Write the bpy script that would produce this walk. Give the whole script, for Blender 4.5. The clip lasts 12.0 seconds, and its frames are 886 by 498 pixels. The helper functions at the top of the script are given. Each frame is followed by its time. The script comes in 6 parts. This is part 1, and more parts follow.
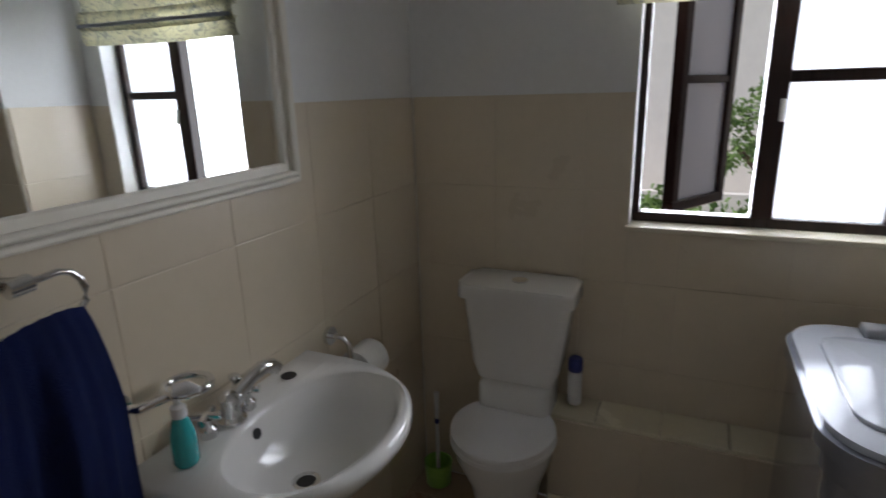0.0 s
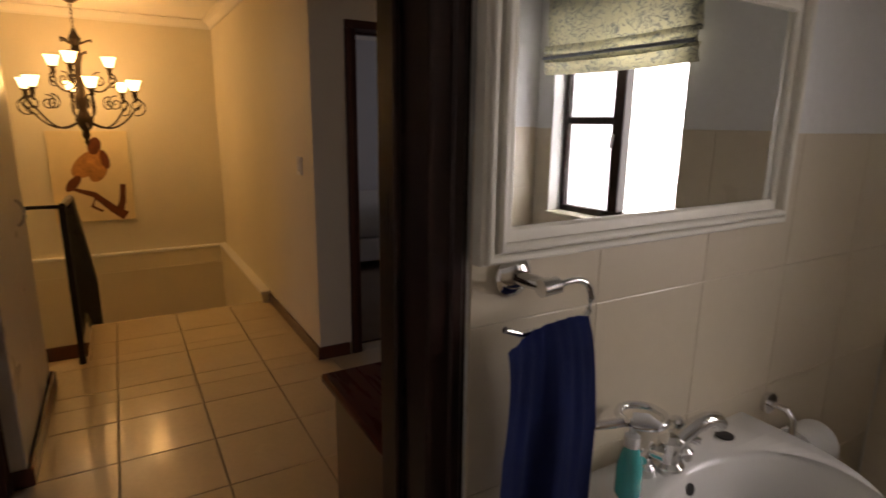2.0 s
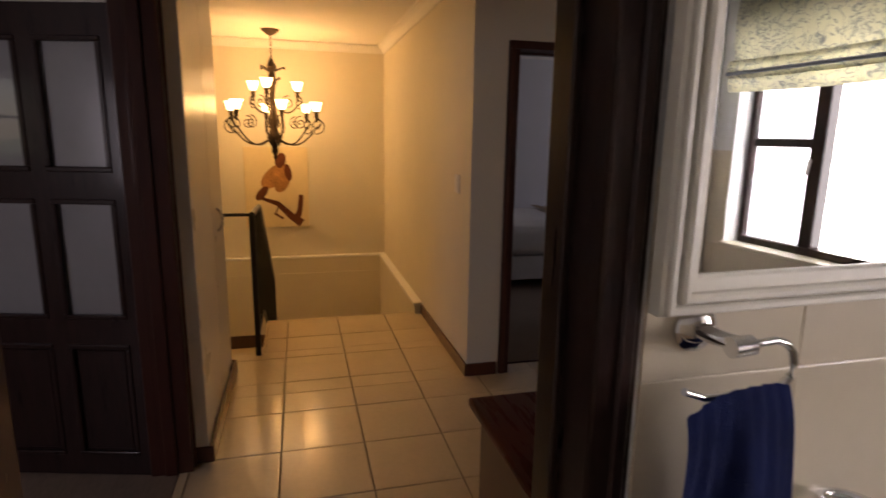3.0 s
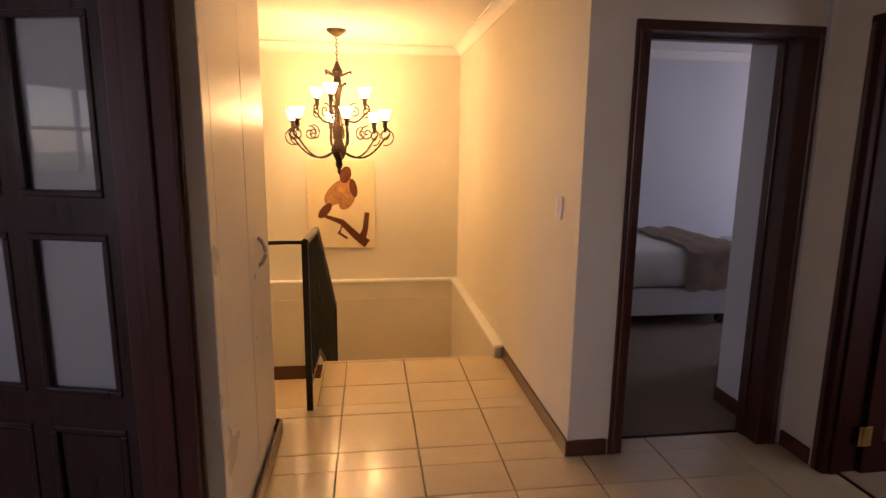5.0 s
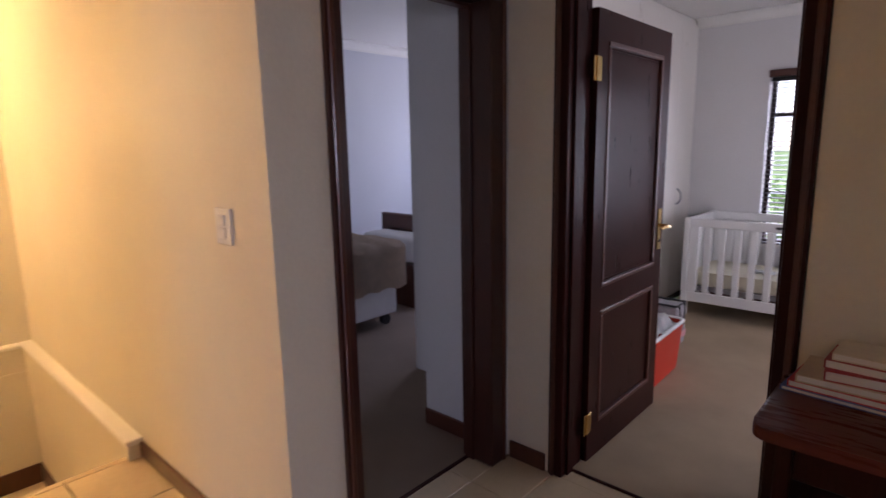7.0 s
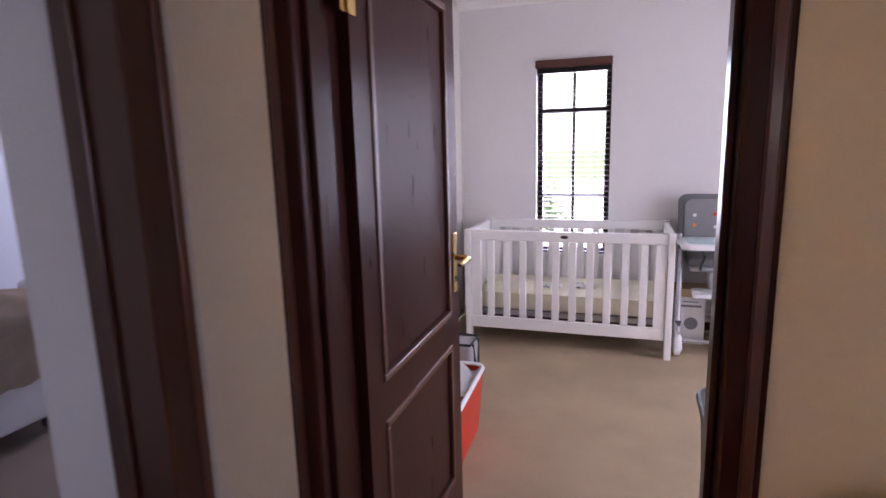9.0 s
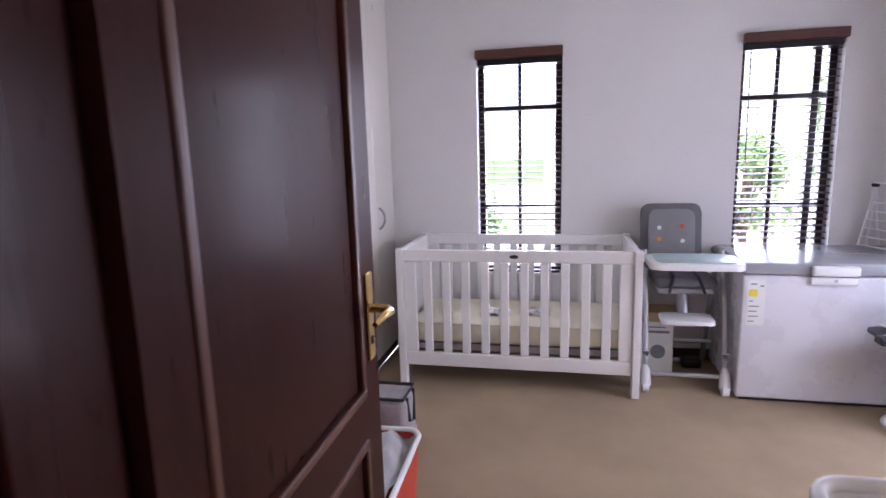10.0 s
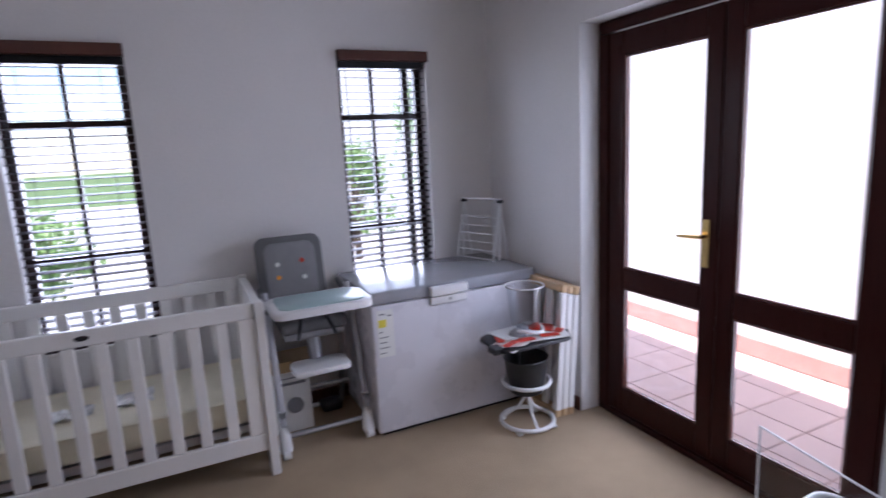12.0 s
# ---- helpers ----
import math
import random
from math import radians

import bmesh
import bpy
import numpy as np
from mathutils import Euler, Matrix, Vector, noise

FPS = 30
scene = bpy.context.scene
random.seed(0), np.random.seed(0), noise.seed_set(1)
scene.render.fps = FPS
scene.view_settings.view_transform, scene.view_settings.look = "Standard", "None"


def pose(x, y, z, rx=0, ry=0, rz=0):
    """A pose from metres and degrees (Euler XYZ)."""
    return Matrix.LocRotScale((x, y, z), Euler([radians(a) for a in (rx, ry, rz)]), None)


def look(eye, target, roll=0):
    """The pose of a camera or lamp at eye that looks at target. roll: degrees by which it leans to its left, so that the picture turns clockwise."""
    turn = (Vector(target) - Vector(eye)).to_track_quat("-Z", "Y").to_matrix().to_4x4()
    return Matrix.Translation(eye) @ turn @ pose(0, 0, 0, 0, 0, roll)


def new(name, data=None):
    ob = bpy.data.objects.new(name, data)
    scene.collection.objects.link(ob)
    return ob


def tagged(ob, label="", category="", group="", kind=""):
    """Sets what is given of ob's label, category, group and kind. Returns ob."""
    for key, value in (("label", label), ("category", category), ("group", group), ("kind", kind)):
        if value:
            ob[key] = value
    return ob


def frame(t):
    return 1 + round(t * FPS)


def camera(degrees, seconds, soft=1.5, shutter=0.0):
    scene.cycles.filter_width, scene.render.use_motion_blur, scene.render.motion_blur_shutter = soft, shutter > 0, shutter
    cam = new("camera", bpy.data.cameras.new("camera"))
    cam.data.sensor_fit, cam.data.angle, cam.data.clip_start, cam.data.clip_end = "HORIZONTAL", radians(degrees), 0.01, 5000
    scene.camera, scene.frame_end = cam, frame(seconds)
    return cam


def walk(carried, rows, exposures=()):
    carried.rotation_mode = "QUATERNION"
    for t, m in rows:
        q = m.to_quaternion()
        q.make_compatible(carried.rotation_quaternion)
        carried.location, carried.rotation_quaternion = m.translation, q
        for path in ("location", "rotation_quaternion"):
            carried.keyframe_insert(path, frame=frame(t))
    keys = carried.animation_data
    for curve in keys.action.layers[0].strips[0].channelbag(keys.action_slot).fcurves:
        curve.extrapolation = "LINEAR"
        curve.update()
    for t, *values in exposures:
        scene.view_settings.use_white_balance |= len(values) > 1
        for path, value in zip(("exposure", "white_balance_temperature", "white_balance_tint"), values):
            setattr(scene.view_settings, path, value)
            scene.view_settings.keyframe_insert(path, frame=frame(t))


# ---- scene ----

cam = camera(77.0, 12.0, 1.5, 0.4)
PATH = [
    (0, (1.439, 1.095, 1.518), (0.659, 2.853, 0.972), -1.6),
    (0.5, (1.359, 1.071, 1.516), (0.338, 2.728, 1.056), -1.0),
    (1, (1.292, 1.052, 1.507), (0.002, 2.514, 1.064), -0.2),
    (1.5, (1.246, 1.013, 1.503), (-0.275, 2.235, 1.063), 0.4),
    (2, (1.221, 0.981, 1.512), (-0.466, 1.961, 1.071), 0.7),
    (2.5, (1.188, 0.969, 1.513), (-0.62, 1.708, 1.081), 1.0),
    (3, (1.168, 0.977, 1.533), (-0.73, 1.472, 1.139), 0.9),
    (3.5, (1.082, 0.99, 1.534), (-0.867, 1.262, 1.177), 0.9),
    (5.5, (0.131, 1.021, 1.516), (-1.819, 1.286, 1.16), 0.6),
    (6, (-0.094, 1.012, 1.48), (-1.919, 1.753, 1.137), 0.1),
    (6.5, (-0.361, 1.06, 1.481), (-1.951, 2.222, 1.128), -0.6),
    (7, (-0.637, 1.148, 1.474), (-1.968, 2.596, 1.113), -1.1),
    (9, (-1.179, 2.189, 1.442), (-1.806, 4.053, 1.077), -1.5),
    (9.5, (-1.227, 2.53, 1.421), (-1.738, 4.432, 1.07), -1.6),
    (10, (-1.317, 2.846, 1.412), (-1.735, 4.771, 1.068), -1.6),
    (10.5, (-1.347, 3.098, 1.424), (-1.551, 5.058, 1.078), -1.5),
    (11, (-1.262, 3.316, 1.419), (-1.123, 5.282, 1.074), -2.1),
    (11.5, (-1.186, 3.414, 1.464), (-0.718, 5.327, 1.117), -2.6),
    (12, (-1.174, 3.425, 1.491), (-0.336, 5.205, 1.13), -2.9),
]
walk(cam, [(t, look(eye, target, roll)) for t, eye, target, roll in PATH],
     exposures=[(0.0, -0.75, 6700, 15), (0.5, -0.85, 6800, 15), (1.0, -0.95, 7500, 18), (1.5, -0.75, 8000, 24), (2.0, -0.55, 8100, 25), (3.0, 0.0, 7700, 28), (3.5, 0.4, 7400, 28), (5.5, 0.95, 6900, 36), (6.0, 0.78, 6800, 37), (6.5, 1.02, 6450, 33), (7.0, 1.3, 6230, 29), (9.0, 2.1, 6250, 34), (10.5, 1.82, 5950, 26), (11.5, 1.45, 5830, 24), (12.0, 1.1, 5800, 24)])

# ---- light ----
world = bpy.data.worlds.new("sky")
scene.world = world
world.use_nodes = True
wn = world.node_tree
sky = wn.nodes.new("ShaderNodeTexSky")
sky.sky_type, sky.sun_disc = "NISHITA", False
sky.dust_density = 0.3
sky.sun_elevation, sky.sun_rotation = radians(64), radians(232)
wn.links.new(sky.outputs[0], wn.nodes["Background"].inputs[0])
wn.nodes["Background"].inputs[1].default_value = 0.15


def lamp(name, kind, energy, colour, m, **more):
    data = bpy.data.lights.new(name, kind)
    data.energy, data.color = energy, colour
    if kind == "AREA":
        data.shape, data.size, data.size_y = "RECTANGLE", more["size"], more["size_y"]
        data.spread = radians(more.get("spread", 180))
    elif kind == "POINT":
        data.shadow_soft_size = more["radius"]
    elif kind == "SUN":
        data.angle = radians(0.5)
    ob = new(name, data)
    ob.matrix_world = m
    return ob


SUN_WAY = Vector((math.sin(radians(232)) * math.cos(radians(64)), math.cos(radians(232)) * math.cos(radians(64)), math.sin(radians(64))))
lamp("sun", "SUN", 5.0, (1.0, 0.95, 0.87), look(SUN_WAY * 30, (0, 0, 0)))
DAY = (0.82, 0.9, 1.0)
# sky light standing in the window openings
lamp("bath_window_light", "AREA", 19, DAY, look((1.64, 3.05, 1.5), (1.64, 0, 1.5)), size=0.66, size_y=0.85, spread=125)
lamp("nursery_window_light", "AREA", 9.5, DAY, look((-1.61, 6.85, 1.3), (-1.61, 0, 0.9)), size=0.55, size_y=1.35)
lamp("nursery_window_light", "AREA", 9.5, DAY, look((0.01, 6.85, 1.3), (0.01, 0, 0.9)), size=0.55, size_y=1.35)
lamp("french_door_light", "AREA", 16, DAY, look((0.98, 5.01, 1.1), (-3, 5.01, 0.6)), size=1.25, size_y=1.8)
lamp("bedroom_window_light", "AREA", 7.5, (0.7, 0.78, 1.0), look((-4.2, 6.6, 1.5), (-4.4, 2, 0.9)), size=1.4, size_y=1.1)
# added fill in an unseen second opening, to brighten the south room
lamp("south_room_fill_light", "AREA", 24, (0.78, 0.82, 1.0), look((1.95, -2.7, 1.5), (0.9, 0.2, 0.9)), size=0.85, size_y=1.0)


# ---- materials ----
def node(nt, kind, **values):
    n = nt.nodes.new(kind)
    for key, value in values.items():
        n.inputs[key].default_value = value
    return n


def mat(name, colour, rough=0.5, metal=0.0, vary=0.08, scale=6.0, fine=90.0, bump=0.05, coat=0.0, stretch=(1, 1, 1), emit=0.0, piece=0.0, trans=0.0):
    m = bpy.data.materials.new(name)
    m.use_nodes = True
    nt = m.node_tree
    b = nt.nodes["Principled BSDF"]
    co = nt.nodes.new("ShaderNodeTexCoord")
    mp = nt.nodes.new("ShaderNodeMapping")
    mp.inputs["Scale"].default_value = stretch
    nt.links.new(co.outputs["Object"], mp.inputs[0])
    if piece:
        shift = nt.nodes.new("ShaderNodeObjectInfo")
        far = nt.nodes.new("ShaderNodeMath")
        far.operation = "MULTIPLY"
        far.inputs[1].default_value = 37.0
        nt.links.new(shift.outputs["Random"], far.inputs[0])
        nt.links.new(far.outputs[0], mp.inputs["Location"])
    n1 = node(nt, "ShaderNodeTexNoise", Scale=scale, Detail=4.0, Roughness=0.6)
    n2 = node(nt, "ShaderNodeTexNoise", Scale=fine, Detail=3.0)
    for n in (n1, n2):
        nt.links.new(mp.outputs[0], n.inputs["Vector"])
    mix = nt.nodes.new("ShaderNodeMath")
    mix.operation = "MULTIPLY_ADD"
    nt.links.new(n2.outputs[0], mix.inputs[0])
    mix.inputs[1].default_value = 0.5
    nt.links.new(n1.outputs[0], mix.inputs[2])
    last = mix.outputs[0]
    if piece:
        info = nt.nodes.new("ShaderNodeObjectInfo")
        add = nt.nodes.new("ShaderNodeMath")
        add.operation = "MULTIPLY_ADD"
        nt.links.new(info.outputs["Random"], add.inputs[0])
        add.inputs[1].default_value = piece
        nt.links.new(last, add.inputs[2])
        last = add.outputs[0]
    ramp = nt.nodes.new("ShaderNodeMapRange")
    ramp.inputs["From Min"].default_value, ramp.inputs["From Max"].default_value = 0.45, 1.05 + piece
    ramp.inputs["To Min"].default_value, ramp.inputs["To Max"].default_value = 1 - vary, 1 + vary
    nt.links.new(last, ramp.inputs[0])
    hsv = nt.nodes.new("ShaderNodeHueSaturation")
    hsv.inputs["Color"].default_value = (*colour, 1)
    nt.links.new(ramp.outputs[0], hsv.inputs["Value"])
    nt.links.new(hsv.outputs[0], b.inputs["Base Color"])
    rr = nt.nodes.new("ShaderNodeMapRange")
    rr.inputs["To Min"].default_value, rr.inputs["To Max"].default_value = max(rough - 0.08, 0.02), min(rough + 0.08, 1)
    nt.links.new(n1.outputs[0], rr.inputs[0])
    nt.links.new(rr.outputs[0], b.inputs["Roughness"])
    b.inputs["Metallic"].default_value = metal
    b.inputs["Coat Weight"].default_value = coat
    b.inputs["Coat Roughness"].default_value = 0.12
    b.inputs["Transmission Weight"].default_value = trans
    if bump:
        bp = nt.nodes.new("ShaderNodeBump")
        bp.inputs["Strength"].default_value = bump
        bp.inputs["Distance"].default_value = 0.01
        nt.links.new(n2.outputs[0], bp.inputs["Height"])
        nt.links.new(bp.outputs[0], b.inputs["Normal"])
    if emit:
        b.inputs["Emission Color"].default_value = (*colour, 1)
        b.inputs["Emission Strength"].default_value = emit
    return m


def glass(name, rough=0.0, colour=(1, 1, 1), milk=0.0):
    m = bpy.data.materials.new(name)
    m.use_nodes = True
    nt = m.node_tree
    out = nt.nodes["Material Output"]
    g = node(nt, "ShaderNodeBsdfGlossy", Roughness=0.02)
    if milk:
        t = node(nt, "ShaderNodeBsdfTranslucent")
    else:
        t = node(nt, "ShaderNodeBsdfTransparent")
    t.inputs["Color"].default_value = (*colour, 1)
    lw_ = node(nt, "ShaderNodeLayerWeight", Blend=0.5)
    pw = nt.nodes.new("ShaderNodeMath")
    pw.operation = "POWER"
    nt.links.new(lw_.outputs["Facing"], pw.inputs[0])
    pw.inputs[1].default_value = 4.0
    fr = nt.nodes.new("ShaderNodeMath")
    fr.operation = "MULTIPLY_ADD"
    nt.links.new(pw.outputs[0], fr.inputs[0])
    fr.inputs[1].default_value, fr.inputs[2].default_value = 0.5, 0.04
    mx = nt.nodes.new("ShaderNodeMixShader")
    nt.links.new(fr.outputs[0], mx.inputs[0])
    nt.links.new(t.outputs[0], mx.inputs[1])
    nt.links.new(g.outputs[0], mx.inputs[2])
    nt.links.new(mx.outputs[0], out.inputs[0])
    return m


PLASTER_HALL = mat("hall_plaster", (0.75, 0.7, 0.585), 0.62, vary=0.05, scale=1.6, fine=60, bump=0.12)
PLASTER_GREY = mat("grey_plaster", (0.74, 0.72, 0.71), 0.7, vary=0.04, scale=1.4, fine=60, bump=0.12)
PLASTER_BED = mat("bedroom_plaster", (0.66, 0.67, 0.7), 0.7, vary=0.04, scale=1.4, fine=60, bump=0.12)
PLASTER_BATH = mat("bath_plaster", (0.8, 0.8, 0.78), 0.6, vary=0.04, scale=1.6, fine=50, bump=0.15)
CEIL = mat("ceiling_paint", (0.84, 0.82, 0.78), 0.8, vary=0.03, scale=1.0, fine=40, bump=0.05)
TILE_FLOOR = mat("floor_tile", (0.68, 0.55, 0.37), 0.22, vary=0.12, scale=3.0, fine=40, bump=0.03, piece=0.35, coat=0.3)
GROUT = mat("grout", (0.3, 0.24, 0.18), 0.9, vary=0.15, bump=0.2)
TILE_WALL = mat("wall_tile", (0.7, 0.605, 0.46), 0.3, vary=0.045, scale=4.0, fine=30, bump=0.03, piece=0.25, coat=0.25)
GROUT_WALL = mat("wall_grout", (0.7, 0.62, 0.49), 0.9, vary=0.1, bump=0.2)
TILE_BATH = mat("bath_floor_tile", (0.42, 0.32, 0.22), 0.3, vary=0.12, scale=5, fine=40, piece=0.3)
TILE_LEDGE = mat("ledge_tile", (0.72, 0.66, 0.5), 0.25, vary=0.06, scale=5, fine=30, piece=0.2, coat=0.3)
CARPET = mat("beige_carpet", (0.43, 0.325, 0.21), 0.95, vary=0.16, scale=2.2, fine=420, bump=0.5)
CARPET_BED = mat("brown_carpet", (0.27, 0.2, 0.15), 0.95, vary=0.15, scale=2.2, fine=420, bump=0.5)
VINYL = mat("brown_vinyl", (0.24, 0.18, 0.14), 0.5, vary=0.25, scale=3, fine=24, bump=0.05, stretch=(1, 3, 1))
WOOD = mat("dark_mahogany", (0.036, 0.0085, 0.007), 0.3, vary=0.22, scale=7, fine=60, bump=0.006, coat=0.05, stretch=(6, 6, 0.7))
WOOD_FRAME = mat("red_mahogany", (0.085, 0.024, 0.014), 0.34, vary=0.22, scale=7, fine=60, bump=0.06, coat=0.35, stretch=(6, 6, 0.7))
WOOD_MID = mat("brown_mahogany", (0.052, 0.0145, 0.0095), 0.32, vary=0.22, scale=7, fine=60, bump=0.03, coat=0.1, stretch=(6, 6, 0.7))
WOOD_BLACK = mat("espresso_wood", (0.028, 0.014, 0.012), 0.3, vary=0.35, scale=7, fine=60, bump=0.06, coat=0.35, stretch=(6, 6, 0.7))
WOOD_TABLE = mat("cherry_veneer", (0.1, 0.024, 0.018), 0.28, vary=0.25, scale=6, fine=50, bump=0.01, coat=0.15, stretch=(0.7, 6, 6))
PINE = mat("pine", (0.62, 0.43, 0.24), 0.5, vary=0.2, scale=8, fine=60, bump=0.08, stretch=(5, 0.7, 5))
WHITE_PAINT = mat("white_paint", (0.82, 0.81, 0.79), 0.35, vary=0.03, scale=3, fine=60, bump=0.04)
CREAM_PAINT = mat("cream_paint", (0.8, 0.76, 0.66), 0.38, vary=0.05, scale=8, fine=60, bump=0.06)
CUPBOARD = mat("cupboard_laminate", (0.78, 0.74, 0.68), 0.3, vary=0.03, scale=2, fine=60, bump=0.03)
CERAMIC = mat("white_ceramic", (0.84, 0.83, 0.8), 0.08, vary=0.02, scale=3, fine=20, bump=0.0, coat=0.6)
CHROME = mat("chrome", (0.78, 0.78, 0.78), 0.09, 1.0, vary=0.04, bump=0.0)
BRASS = mat("brass", (0.75, 0.52, 0.2), 0.2, 1.0, vary=0.12, bump=0.02)
IRON = mat("bronze_iron", (0.045, 0.03, 0.02), 0.42, 0.8, vary=0.3, fine=70, bump=0.1)
BLACK_METAL = mat("black_metal", (0.02, 0.02, 0.022), 0.42, 0.6, vary=0.2, bump=0.03)
GREY_METAL = mat("grey_metal", (0.42, 0.42, 0.44), 0.35, 0.7, vary=0.06, bump=0.02)
MIRROR = mat("mirror_glass", (0.9, 0.92, 0.9), 0.02, 1.0, vary=0.0, bump=0.0)
MIRROR.node_tree.nodes["Principled BSDF"].inputs["Roughness"].default_value = 0.0
for link in list(MIRROR.node_tree.nodes["Principled BSDF"].inputs["Roughness"].links):
    MIRROR.node_tree.links.remove(link)
for m_ in (WOOD, WOOD_BLACK, WOOD_TABLE):
    m_.node_tree.nodes["Principled BSDF"].inputs["Specular IOR Level"].default_value = 0.1
PANE = glass("clear_glass")
FROST = glass("frosted_glass", colour=(0.92, 0.93, 0.95), milk=1.0)
REEDED = mat("obscure_glass", (0.26, 0.265, 0.28), 0.2, vary=0.05, scale=3, fine=20, bump=0.0, coat=1.0)
REEDED.node_tree.nodes["Principled BSDF"].inputs["Coat Roughness"].default_value = 0.02
ACRYLIC = glass("clear_acrylic", colour=(0.96, 0.97, 0.98))
TOWEL = mat("navy_towel", (0.018, 0.035, 0.17), 0.95, vary=0.2, scale=14, fine=500, bump=0.8)
TEAL = mat("teal_soap", (0.02, 0.42, 0.42), 0.12, vary=0.05, bump=0.0, coat=0.5)
PLASTIC_WHITE = mat("white_plastic", (0.82, 0.82, 0.82), 0.35, vary=0.03, bump=0.02)
PLASTIC_GREY = mat("grey_plastic", (0.3, 0.3, 0.31), 0.5, vary=0.06, bump=0.03)
PLASTIC_BLACK = mat("black_plastic", (0.015, 0.015, 0.017), 0.45, vary=0.1, bump=0.03)
PLASTIC_RED = mat("red_plastic", (0.62, 0.045, 0.02), 0.4, vary=0.06, bump=0.03)
PLASTIC_GREEN = mat("green_plastic", (0.3, 0.6, 0.12), 0.4, vary=0.05, bump=0.02)
PLASTIC_BLUE = mat("blue_plastic", (0.02, 0.03, 0.2), 0.35, vary=0.05, bump=0.0)
PLASTIC_ORANGE = mat("orange_plastic", (0.8, 0.3, 0.03), 0.4, vary=0.05, bump=0.0)
YELLOW = mat("yellow_label", (0.85, 0.72, 0.08), 0.5, vary=0.03, bump=0.0)
PAPER = mat("white_paper", (0.8, 0.8, 0.78), 0.8, vary=0.05, bump=0.05)
INK = mat("grey_print", (0.2, 0.2, 0.22), 0.7, vary=0.1, bump=0.0)
CARD = mat("brown_card", (0.5, 0.36, 0.2), 0.8, vary=0.1, bump=0.1)
FREEZER_LID = mat("grey_lid", (0.34, 0.35, 0.38), 0.22, vary=0.04, fine=200, bump=0.03, coat=0.4)
FREEZER = mat("freezer_white", (0.76, 0.75, 0.8), 0.28, vary=0.03, fine=200, bump=0.03, coat=0.2)
# grey lid paled to blue-white: the window's glare is put into its colour
LID_GLARE = mat("glare_tinted_lid", (0.6, 0.64, 0.7), 0.14, vary=0.05, bump=0.0, coat=0.8)
STEEL = mat("glossy_grey_lid", (0.34, 0.36, 0.42), 0.12, 0.3, vary=0.05, bump=0.0, coat=0.8)
MATTRESS = mat("cream_mattress", (0.84, 0.79, 0.62), 0.85, vary=0.07, scale=8, fine=240, bump=0.3)
FILM = mat("plastic_film", (0.8, 0.8, 0.78), 0.12, vary=0.1, scale=14, fine=60, bump=0.6, coat=1.0)
PAD_GREY = mat("grey_fabric", (0.16, 0.16, 0.165), 0.9, vary=0.12, scale=12, fine=380, bump=0.4)
PAD_LIGHT = mat("light_grey_fabric", (0.26, 0.26, 0.27), 0.9, vary=0.12, scale=12, fine=380, bump=0.4)
TRAY = mat("mint_tray", (0.42, 0.56, 0.56), 0.3, vary=0.04, bump=0.02)
LINEN = mat("white_linen", (0.78, 0.77, 0.76), 0.9, vary=0.06, scale=6, fine=300, bump=0.35)
THROW = mat("taupe_throw", (0.6, 0.47, 0.35), 0.95, vary=0.15, scale=10, fine=260, bump=0.7)
PINK = mat("pink_fabric", (0.75, 0.4, 0.42), 0.85, vary=0.08, bump=0.2)
GREYBAG = mat("grey_bag", (0.36, 0.34, 0.36), 0.7, vary=0.2, scale=20, bump=0.3)
CANVAS = mat("painting_canvas", (0.78, 0.66, 0.44), 0.8, vary=0.06, fine=260, bump=0.2)
PAINT_TAN = mat("painted_tan", (0.42, 0.2, 0.07), 0.8, vary=0.5, scale=14, fine=120, bump=0.15)
PAINT_DARK = mat("painted_brown", (0.13, 0.035, 0.012), 0.8, vary=0.4, scale=14, fine=120, bump=0.15)
BULB = mat("lit_bulb", (1.0, 0.72, 0.38), 0.4, vary=0.0, bump=0.0, emit=22.0)
SHADE = mat("lit_glass_shade", (1.0, 0.76, 0.42), 0.3, vary=0.0, bump=0.0, emit=7.0)
TERRACOTTA = mat("terracotta_tile", (0.75, 0.57, 0.52), 0.6, vary=0.12, scale=4, fine=60, piece=0.4, bump=0.1)
TERRACOTTA_RED = mat("red_terracotta", (0.5, 0.29, 0.245), 0.6, vary=0.15, scale=5, fine=60, bump=0.1)
RENDER = mat("white_render", (0.82, 0.79, 0.76), 0.85, vary=0.05, scale=2.5, fine=40, bump=0.15)
PAVING = mat("pale_paving", (0.55, 0.52, 0.47), 0.8, vary=0.12, scale=1.5, fine=30, bump=0.2)
LAWN = mat("lawn", (0.1, 0.16, 0.045), 0.9, vary=0.4, scale=0.5, fine=30, bump=0.3)
BARK = mat("bark", (0.12, 0.085, 0.06), 0.9, vary=0.3, fine=40, bump=0.5)
LEAF = mat("leaf_green", (0.2, 0.33, 0.1), 0.55, vary=0.3, scale=2, fine=20, bump=0.0, piece=0.3)
ROOF = mat("roof_tile", (0.32, 0.17, 0.12), 0.8, vary=0.3, scale=5, fine=40, bump=0.3)
BLIND_SLAT = mat("dark_slat", (0.05, 0.035, 0.04), 0.4, vary=0.2, bump=0.02, stretch=(0.5, 6, 6))


